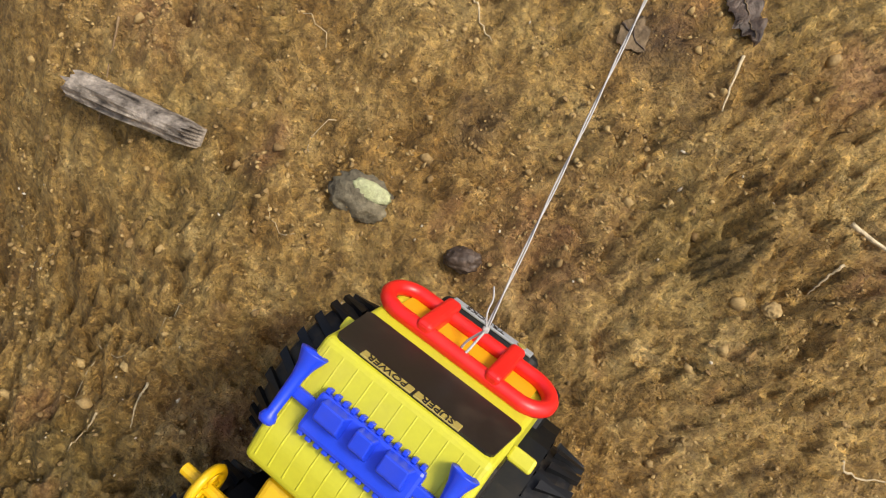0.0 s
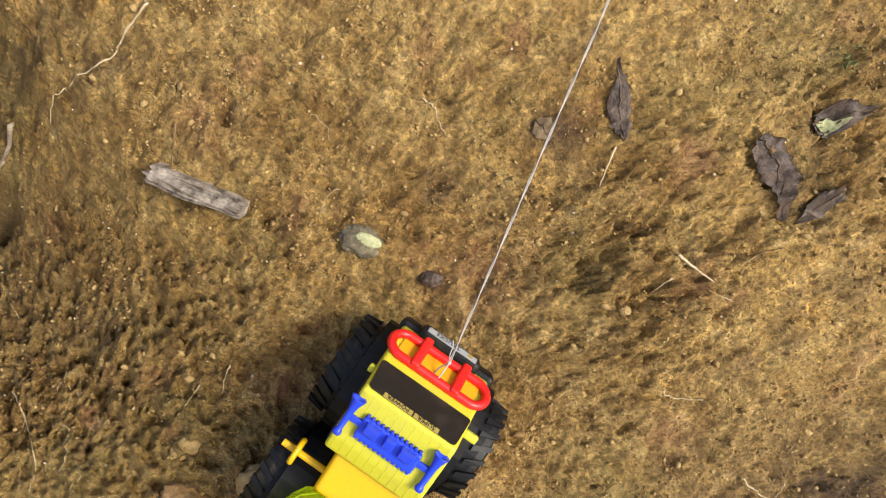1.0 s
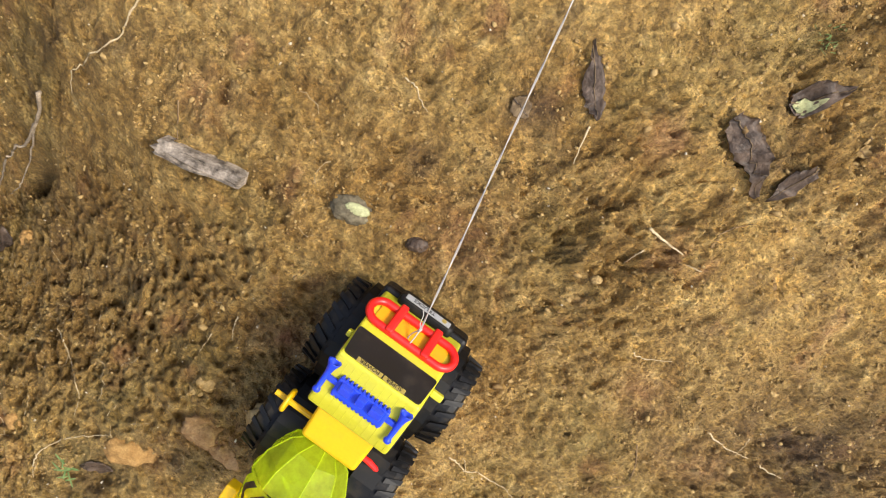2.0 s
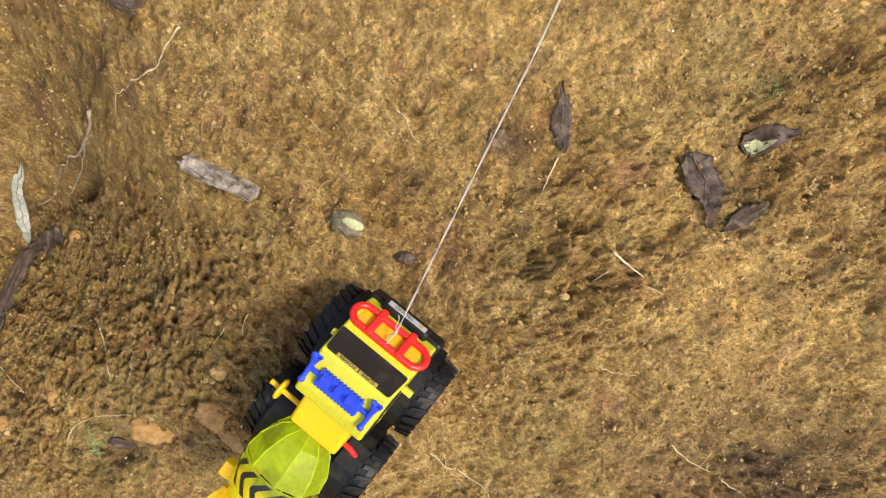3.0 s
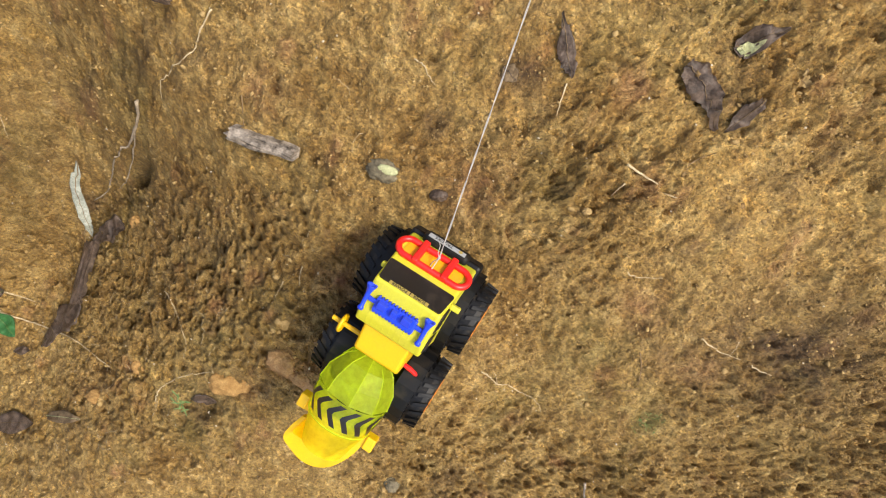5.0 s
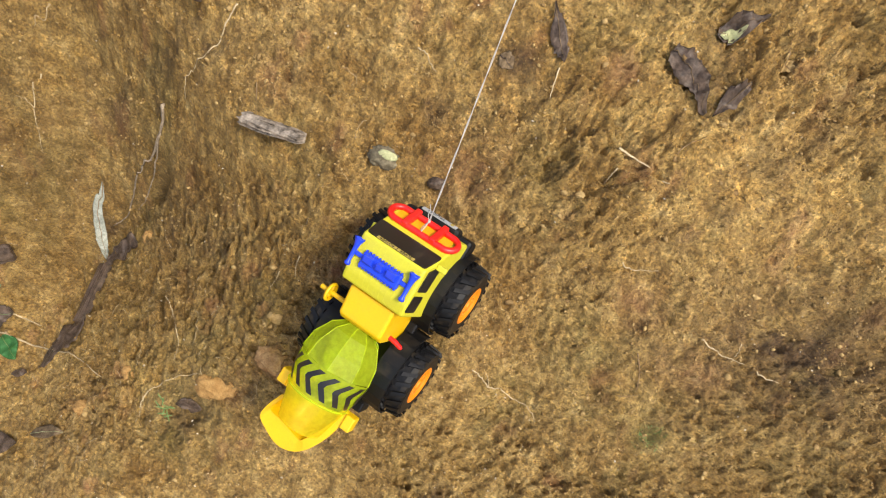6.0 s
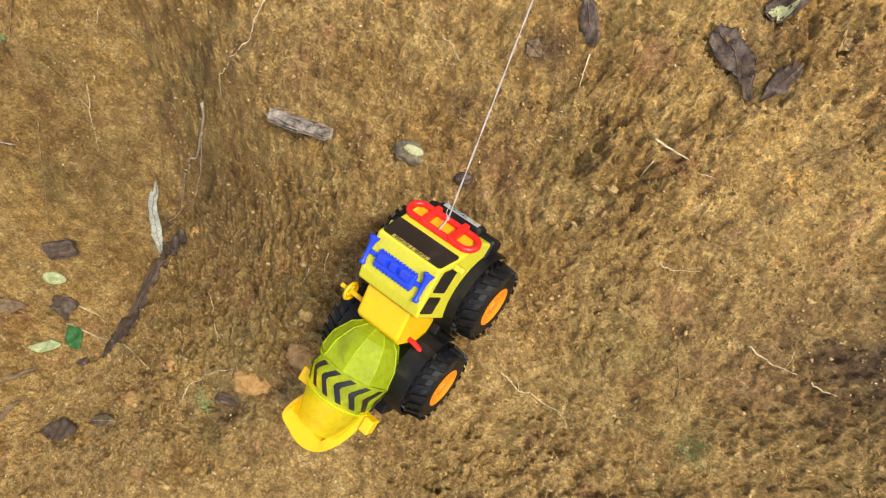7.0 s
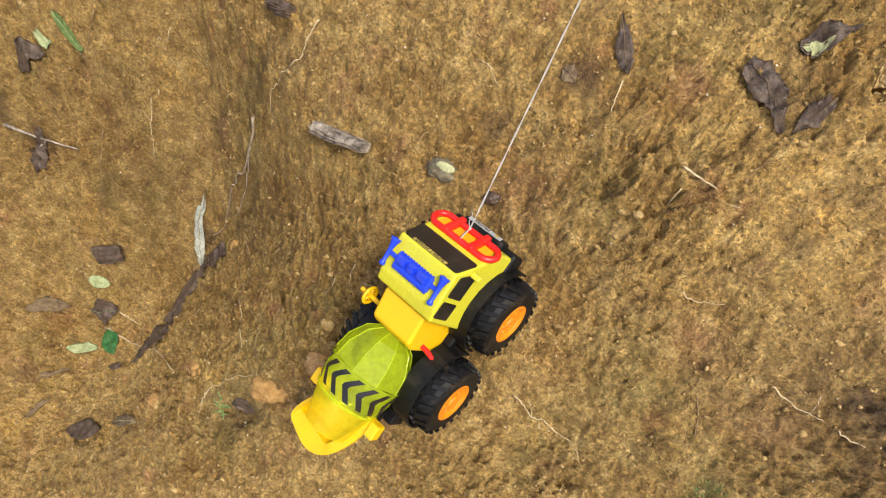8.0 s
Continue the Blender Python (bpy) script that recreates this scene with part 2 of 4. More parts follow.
def fbm(x, y, seed, octaves=4, gain=0.5):
    s, amp, tot = 0, 1.0, 0
    for o in range(octaves):
        s = s + amp * (vnoise(x * 2 ** o + 17.3 * o, y * 2 ** o - 9.1 * o, seed + o) * 2 - 1)
        tot += amp
        amp *= gain
    return s / tot


def vnoise3(x, y, z, seed):
    key = ("solid", seed)
    if key not in TABLES:
        TABLES[key] = np.random.RandomState(1000 + seed).rand(64 * 64 * 64).astype(np.float32)
    t = TABLES[key]
    ix, iy, iz = (np.floor(v).astype(np.int64) for v in (x, y, z))
    fx, fy, fz = x - ix, y - iy, z - iz
    fx, fy, fz = (f * f * (3 - 2 * f) for f in (fx, fy, fz))
    x0, x1 = (ix & 63) << 12, ((ix + 1) & 63) << 12
    y0, y1 = (iy & 63) << 6, ((iy + 1) & 63) << 6
    z0, z1 = iz & 63, (iz + 1) & 63
    low = (t[x0 + y0 + z0] * (1 - fx) + t[x1 + y0 + z0] * fx) * (1 - fy) + (t[x0 + y1 + z0] * (1 - fx) + t[x1 + y1 + z0] * fx) * fy
    top = (t[x0 + y0 + z1] * (1 - fx) + t[x1 + y0 + z1] * fx) * (1 - fy) + (t[x0 + y1 + z1] * (1 - fx) + t[x1 + y1 + z1] * fx) * fy
    return low * (1 - fz) + top * fz


def solid(x, y, z, size, seed, octaves=3, gain=0.5):
    """Fractal noise through space, so that steep faces carry clods of the same shape."""
    s, amp, tot = 0, 1.0, 0
    for o in range(octaves):
        k = 2 ** o / size
        s = s + amp * (vnoise3(x * k + 17.3 * o, y * k - 9.1 * o, z * k + 5.7 * o, seed + o) * 2 - 1)
        tot += amp
        amp *= gain
    return s / tot


def cells(x, y, seed):
    """Distance to the nearest of scattered points: rounded clods."""
    ta, tb = lattice(seed), lattice(seed + 50)
    xi, yi = np.floor(x).astype(int), np.floor(y).astype(int)
    best = np.full(np.shape(x), 9.0)
    for i in (-1, 0, 1):
        for j in (-1, 0, 1):
            cx, cy = xi + i, yi + j
            best = np.minimum(best, np.hypot(cx + ta[cx & 255, cy & 255] - x, cy + tb[cx & 255, cy & 255] - y))
    return best


def soft_max(values, k=0.04):
    a = np.array(values)
    m = a.max(0)
    return m + k * np.log(np.exp((a - m) / k).sum(0))


def spot(x, y, cx, cy, rx, ry=None, turn=0.0):
    """1 in the middle of an oval patch, fading to 0."""
    ry = ry or rx
    c, s = math.cos(turn), math.sin(turn)
    u, v = (x - cx) * c + (y - cy) * s, -(x - cx) * s + (y - cy) * c
    return np.exp(-(u / rx) ** 2 - (v / ry) ** 2)


def step(t):
    return 1 / (1 + np.exp(-np.clip(t, -40, 40)))


# the truck's seat on the bank
TRUCK_RIGHT, TRUCK_AHEAD, TRUCK_UP = Vector((0.9437, -0.2808, 0.1749)), Vector((0.1497, 0.8339, 0.5312)), Vector((-0.2950, -0.4751, 0.8290))
TRUCK_AT = Vector((0.0510, 0.3205, 0.7336))


def bank(x, y):
    """The bank's large form: a 40 degree slope, the flank and floor of a gully, and the gully's far side."""
    x, y = np.asarray(x, float), np.asarray(y, float)
    xc = np.where(x < -0.9, -0.9 + 0.6 * np.tanh((x + 0.9) / 0.6), np.where(x > 0.9, 0.9 + 0.8 * np.tanh((x - 0.9) / 0.8), x))
    yc = np.where(y < -0.4, -0.4 + 0.5 * np.tanh((y + 0.4) / 0.5), np.where(y > 1.0, 1.0 + 0.9 * np.tanh((y - 1.0) / 0.9), y))
    slope = 0.45 + 0.194 * xc + 0.838 * yc
    flank = soft_max([-0.109 + 1.64 * xc + 2.798 * yc, 0.764 + 1.197 * xc + 0.242 * yc, -0.69 - 1.005 * xc + 1.423 * yc, 0.16 + 0.15 * yc + 0 * xc])
    z = -soft_max([-slope, -flank])
    w = np.exp(-(((x - 0.045) ** 2 + (y - 0.31) ** 2) / 0.130 ** 2) ** 2)
    seat = TRUCK_AT.z - ((x - TRUCK_AT.x) * TRUCK_UP.x + (y - TRUCK_AT.y) * TRUCK_UP.y) / TRUCK_UP.z
    return z * (1 - w) + (seat - 0.001) * w, w


def ground_height(x, y):
    x, y = np.asarray(x, float), np.asarray(y, float)
    z, w = bank(x, y)
    near = step((1.6 - np.hypot(x, y - 0.3)) / 0.1)
    gully = step((-0.24 - x) / 0.03)
    right = step((x - 0.10) / 0.05)
    b = z
    u, v, q = (c + 0.010 * solid(x, y, b, 0.05, k, 2) for c, k in ((x, 3), (y, 8), (b, 13)))
    lumps = 0.019 * solid(x, y, b, 0.095, 11, 3)
    clods = 0.55 - np.minimum(cells((u + 0.47 * q) / 0.034, (v + 0.37 * q) / 0.034, 21), 1)
    small = 0.5 - np.minimum(cells((u + 0.47 * q) / 0.0135, (v + 0.37 * q) / 0.0135, 31), 1)
    rough = 0.40 + 0.95 * np.clip(fbm(x / 0.16, y / 0.16, 41, 2) + 0.5 + 0.08 * right, 0, 1)
    # trodden, smoother clay low on the slope
    rough = rough * (1 - 0.35 * step((0.21 - y) / 0.03))
    ridges = 0.26 - np.abs(solid(u, v, q, 0.034, 55, 3, 0.6))
    crumbly = 0.22 - np.abs(solid(u, v, q, 0.0125, 58, 3, 0.6))
    d = lumps + (0.0085 + 0.0030 * right) * clods * rough + 0.0075 * small * rough + 0.0310 * crumbly * rough
    d += 0.0205 * ridges * rough + 0.0095 * solid(x, y, b, 0.018, 61, 3, 0.65) * rough + 0.0085 * solid(x, y, b, 0.0075, 65, 2) * rough
    d += gully * (0.0125 * solid(x, y, b, 0.022, 71, 3, 0.6) + 0.0075 * solid(x, y, b, 0.009, 75, 2))
    # broken clods down the gully's flank
    d += 0.022 * spot(x, y, -0.27, 0.30, 0.11, 0.15) * (0.26 - np.abs(solid(u, v, q, 0.042, 85, 3, 0.6)))
    # rain-cut streaks on the gully's steep head
    head = step((y - 0.40) / 0.03) * step((-0.30 - x) / 0.03)
    d += 0.030 * head * fbm((0.3 * x + 0.95 * y) / 0.018, (x - 0.3 * y) / 0.14, 81, 4)
    # pockets under clods
    pit = solid(x, y, b, 0.03, 91, 2)
    d -= 0.003 * np.clip(pit - 0.22, 0, 1) / 0.3
    z = z + d * near * (1 - 0.45 * w)
    # ledge of clay stones, with the hollow below it
    edge = 0.215 + 0.35 * (x + 0.08) + 0.012 * fbm(x / 0.03, y / 0.03, 95, 2)
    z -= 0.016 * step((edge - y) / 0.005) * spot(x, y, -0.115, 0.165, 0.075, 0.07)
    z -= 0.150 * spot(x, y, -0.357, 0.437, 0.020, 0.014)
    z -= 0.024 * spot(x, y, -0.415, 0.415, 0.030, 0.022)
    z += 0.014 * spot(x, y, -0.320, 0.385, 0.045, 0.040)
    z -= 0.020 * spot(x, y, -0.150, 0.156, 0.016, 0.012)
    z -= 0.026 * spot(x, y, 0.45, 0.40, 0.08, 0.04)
    z -= 0.012 * spot(x, y, 0.275, 0.335, 0.018, 0.05)
    z += 0.010 * spot(x, y, 0.12, 0.30, 0.02, 0.05, 0.5)
    return z


def ground_at(x, y):
    return float(ground_height(np.array([x]), np.array([y]))[0])


def axis_lines(lo, hi, fine, far):
    core = list(np.arange(lo, hi + fine / 2, fine))
    grow, s = [], fine
    while sum(grow) < far:
        s *= 1.28
        grow.append(s)
    steps = np.cumsum(grow)
    return np.array([*(lo - steps[::-1]), *core, *(core[-1] + steps)])


def build_ground():
    xs, ys = axis_lines(-0.82, 0.66, 0.0018, 400), axis_lines(-0.22, 0.72, 0.0017, 400)
    X, Y = np.meshgrid(xs, ys)
    Z = ground_height(X, Y)
    nx, ny = len(xs), len(ys)
    me = bpy.data.meshes.new("ground")
    me.vertices.add(nx * ny)
    me.vertices.foreach_set("co", np.stack([X, Y, Z], -1).astype(np.float32).ravel())
    a = (np.arange(ny - 1)[:, None] * nx + np.arange(nx - 1)[None]).ravel()
    quads = np.stack([a, a + 1, a + 1 + nx, a + nx], -1)
    me.loops.add(quads.size)
    me.polygons.add(len(quads))
    me.loops.foreach_set("vertex_index", quads.astype(np.int32).ravel())
    me.polygons.foreach_set("loop_start", (np.arange(len(quads)) * 4).astype(np.int32))
    me.polygons.foreach_set("use_smooth", np.ones(len(quads), bool))
    me.update(calc_edges=True)
    me.validate()
    # soil kinds: red clay, moss, dark humus (which also carries painted shade in hollows)
    n1 = fbm(X / 0.02, Y / 0.02, 101, 4)
    n2 = fbm(X / 0.05, Y / 0.05, 111, 4)
    clay = np.zeros_like(X)
    for cx, cy, rx, ry, amount in RED_PATCHES:
        clay = np.maximum(clay, 0.8 * amount * spot(X, Y, cx, cy, rx, ry) * np.clip(0.75 + 1.1 * n1, 0, 1))
    clay = np.maximum(clay, 0.30 * np.clip(fbm(X / 0.035, Y / 0.035, 121, 3) - 0.38, 0, 1) / 0.3)
    moss = np.zeros_like(X)
    for cx, cy, rx, ry, amount in MOSS_PATCHES:
        moss = np.maximum(moss, amount * spot(X, Y, cx, cy, rx, ry) * np.clip(0.7 + 1.2 * n1, 0, 1))
    moss = np.maximum(moss, 0.16 * np.clip(fbm(X / 0.06, Y / 0.06, 131, 3) - 0.15, 0, 1) / 0.3)
    humus_shade = 0.45 * np.clip(n2 - 0.30, 0, 1) / 0.3
    for cx, cy, rx, ry, amount in HUMUS_SHADE_PATCHES:
        humus_shade = np.maximum(humus_shade, amount * spot(X, Y, cx, cy, rx, ry) * np.clip(0.75 + 0.9 * n1, 0, 1))
    # paler soil colour on the upper open slope, broken up by noise
    pale_slope = step((X + 0.02 + 0.05 * n2) / 0.07) * step((Y - 0.43 + 0.10 * (X - 0.3) + 0.08 * n2) / 0.04) * np.clip(0.75 + 0.9 * n1, 0, 1)
    col = np.stack([np.clip(clay, 0, 1), np.clip(moss, 0, 0.9), np.clip(humus_shade, 0, 0.9), np.clip(pale_slope, 0, 1)], -1).astype(np.float32)
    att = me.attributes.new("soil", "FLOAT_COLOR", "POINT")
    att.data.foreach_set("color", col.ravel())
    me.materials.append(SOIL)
    return tagged(new("ground", me), "steep bank of damp ochre clay soil, crumbly, with a gully", "ground", kind="structure")


# x, y, half sizes, amount
RED_PATCHES = [(-0.037, 0.335, 0.03, 0.014, 0.9), (0.159, 0.561, 0.018, 0.014, 0.8), (-0.184, 0.482, 0.02, 0.02, 0.7), (-0.06, 0.23, 0.03, 0.018, 0.8),
               (0.28, 0.39, 0.03, 0.018, 0.6), (0.36, 0.35, 0.03, 0.015, 0.6), (0.30, 0.13, 0.05, 0.03, 0.6), (0.06, 0.455, 0.04, 0.03, 0.5), (-0.13, 0.19, 0.04, 0.016, 0.5), (-0.33, 0.13, 0.03, 0.03, 0.4)]
MOSS_PATCHES = [(0.354, 0.285, 0.02, 0.014, 0.8), (0.20, 0.275, 0.03, 0.03, 0.6), (0.19, 0.24, 0.02, 0.02, 0.5), (0.02, 0.40, 0.02, 0.015, 0.5), (0.0, 0.30, 0.03, 0.02, 0.4),
                (0.30, 0.30, 0.05, 0.03, 0.4), (0.24, 0.34, 0.05, 0.04, 0.45), (-0.16, 0.12, 0.05, 0.03, 0.45), (0.03, 0.20, 0.03, 0.02, 0.3), (0.22, 0.645, 0.02, 0.01, 0.7)]
# dark humus, plus shade painted in the hole and under the ledge
HUMUS_SHADE_PATCHES = [(0.455, 0.395, 0.10, 0.055, 1.0), (-0.42, 0.34, 0.04, 0.04, 0.35), (-0.31, 0.385, 0.045, 0.040, 0.7), (-0.36, 0.436, 0.02, 0.02, 0.6), (-0.56, 0.43, 0.10, 0.09, 0.28), (0.045, 0.549, 0.012, 0.01, 0.8), (0.30, 0.15, 0.03, 0.02, 0.6),
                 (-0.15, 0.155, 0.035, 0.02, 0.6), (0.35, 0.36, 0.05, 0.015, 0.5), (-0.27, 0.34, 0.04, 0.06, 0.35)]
ground = build_ground()


def scatter(name, count, seed, size, mat, label, sink=0.25):
    """Many small angular grains lying on the bank, in one mesh."""
    rng = np.random.RandomState(seed)
    bm = bmesh.new()
    bmesh.ops.create_icosphere(bm, subdivisions=1, radius=1)
    base = np.array([v.co for v in bm.verts])
    tris = np.array([[v.index for v in f.verts] for f in bm.faces])
    bm.free()
    x, y = rng.uniform(-0.80, 0.64, count * 3), rng.uniform(-0.2, 0.70, count * 3)
    keep = fbm(x / 0.07, y / 0.07, seed + 5, 3) + rng.uniform(-0.5, 0.5, count * 3) > 0
    x, y = x[keep][:count], y[keep][:count]
    r = size * np.exp(rng.normal(0, 0.45, len(x)))
    r = np.minimum(r, size * 2.0)
    z = ground_height(x, y) + r * (0.6 - sink)
    shape = base[None] * rng.uniform(0.45, 1.35, (len(x), len(base), 1)) * rng.uniform(0.55, 1.25, (len(x), 1, 3)) * r[:, None, None]
    verts = (shape + np.stack([x, y, z], -1)[:, None]).reshape(-1, 3)
    faces = (tris[None] + (np.arange(len(x)) * len(base))[:, None, None]).reshape(-1, 3)
    me = bpy.data.meshes.new(name)
    me.vertices.add(len(verts))
    me.vertices.foreach_set("co", verts.astype(np.float32).ravel())
    me.loops.add(faces.size)
    me.polygons.add(len(faces))
    me.loops.foreach_set("vertex_index", faces.astype(np.int32).ravel())
    me.polygons.foreach_set("loop_start", (np.arange(len(faces)) * 3).astype(np.int32))
    me.update(calc_edges=True)
    me.materials.append(mat)
    return tagged(new(name, me), label, "soil", kind="stuff")


scatter("soil_crumbs", 26000, 5, 0.0010, CRUMB, "loose crumbs of dry ochre clay on the bank")
scatter("soil_clods", 2200, 6, 0.0021, CRUMB, "small clods of ochre clay lying on the bank", 0.62)
scatter("pale_grit", 1100, 7, 0.0009, GRIT, "pale grains of grit strewn over the clay")


# ---- the toy concrete mixer truck ----
def text_mesh(name, words, size, m, mat, parent, depth=0.0002):
    """Raised lettering: built-in font, turned into a mesh; m places its x (reading) and y (up) directions."""
    cu = bpy.data.curves.new(name, "FONT")
    cu.body, cu.size, cu.align_x, cu.align_y, cu.extrude, cu.resolution_u = words, size, "CENTER", "CENTER", depth, 2
    tmp = new(name, cu)
    bpy.context.view_layer.update()
    me = bpy.data.meshes.new_from_object(tmp.evaluated_get(bpy.context.evaluated_depsgraph_get()))
    bpy.data.objects.remove(tmp)
    me.transform(m)
    me.materials.clear()
    me.materials.append(mat)
    ob = new(name, me)
    ob.parent = parent
    return ob


def frame_on(origin, along, up):
    a, u = Vector(along).normalized(), Vector(up).normalized()
    n = a.cross(u).normalized()
    u = n.cross(a)
    return Matrix.Translation(origin) @ Matrix((a, u, n)).transposed().to_4x4()


def prism(profile, half_widths, bevel=0.0025):
    """A body from a (y, z) outline, with its own half width at each corner."""
    bm = bmesh.new()
    left = [bm.verts.new((-w, y, z)) for (y, z), w in zip(profile, half_widths)]
    right = [bm.verts.new((w, y, z)) for (y, z), w in zip(profile, half_widths)]
    bm.faces.new(left)
    bm.faces.new(right[::-1])
    n = len(profile)
    for i in range(n):
        bm.faces.new((left[i], right[i], right[(i + 1) % n], left[(i + 1) % n]))
    bmesh.ops.recalc_face_normals(bm, faces=bm.faces)
    bmesh.ops.bevel(bm, geom=bm.edges[:], offset=bevel, segments=3, affect="EDGES", profile=0.5)
    return bm


def panel(corners, thick, inset=0.0012):
    """A thin plate with softened corners over four corner points."""
    c = [Vector(p) for p in corners]
    n = (c[1] - c[0]).cross(c[3] - c[0]).normalized()
    ring = []
    for i in range(4):
        a, b, d = c[i - 1], c[i], c[(i + 1) % 4]
        ring += [b + (a - b).normalized() * inset, b + ((a - b).normalized() + (d - b).normalized()) * inset * 0.3, b + (d - b).normalized() * inset]
    bm = bmesh.new()
    top, low = [bm.verts.new(p + n * thick) for p in ring], [bm.verts.new(p - n * thick) for p in ring]
    bm.faces.new(top)
    bm.faces.new(low[::-1])
    k = len(ring)
    for i in range(k):
        bm.faces.new((top[i], low[i], low[(i + 1) % k], top[(i + 1) % k]))
    return bm


def build_wheel(parent, x, y, side):
    """One wheel: a knobbly tyre and a dished orange rim; side is +1 on the truck's right."""
    hub = new("wheel", None)
    hub.parent = parent
    hub.location = (x, y, 0.0425)
    R, half = 0.0430, 0.0155
    prof = [(-half, 0.026), (-half, 0.034), (-half * 0.86, 0.0385), (-half * 0.5, 0.0400), (half * 0.5, 0.0400), (half * 0.86, 0.0385), (half, 0.034), (half, 0.0225), (half - 0.003, 0.0215), (-half, 0.0215)]
    bm, _ = revolve([(a * side, r) for a, r in prof], 44, close=True)
    part("tyre", bm, RUBBER, hub, "muddy black rubber tyre")
    # chevron lugs, two staggered rows round the tread
    for row in (-1, 1):
        pts = []
        for ax, turn in ((0.0015, 0.10), (half * 1.02, -0.06)):
            for dt in (-0.055, 0.055):
                for rr in (0.0385, R if ax < half else R - 0.0022):
                    pts.append((row * ax, rr * math.cos(turn + dt), rr * math.sin(turn + dt)))
        me = mesh_of("tread_lug", pts, ((0, 1, 3, 2), (4, 6, 7, 5), (0, 4, 5, 1), (2, 3, 7, 6), (1, 5, 7, 3), (0, 2, 6, 4)), RUBBER)
        for i in range(22):
            lug = new("tread_lug", me)
            lug.parent = hub
            lug.rotation_euler = (2 * math.pi * (i + 0.25 * row) / 22, 0, 0)
    o = side * half
    rim = [(o - side * 0.010, 0.0005), (o - side * 0.0005, 0.0012), (o - side * 0.0002, 0.0052), (o - side * 0.0020, 0.0068), (o - side * 0.0022, 0.0155), (o - side * 0.0004, 0.0182), (o + side * 0.0006, 0.0205), (o + side * 0.0002, 0.0222), (o - side * 0.004, 0.0222)]
    bm, rings = revolve(rim, 40)
    bm.faces.new(rings[0])
    for i in range(6):
        a = 2 * math.pi * i / 6
        add_box(bm, (o - side * 0.0018 - 0.0013, 0.0112 * math.cos(a) - 0.0016, 0.0112 * math.sin(a) - 0.0016), (o - side * 0.0018 + 0.0013, 0.0112 * math.cos(a) + 0.0016, 0.0112 * math.sin(a) + 0.0016), 0.0004)
    part("rim", bm, ORANGE, hub, "orange plastic rim with raised studs")
    return hub


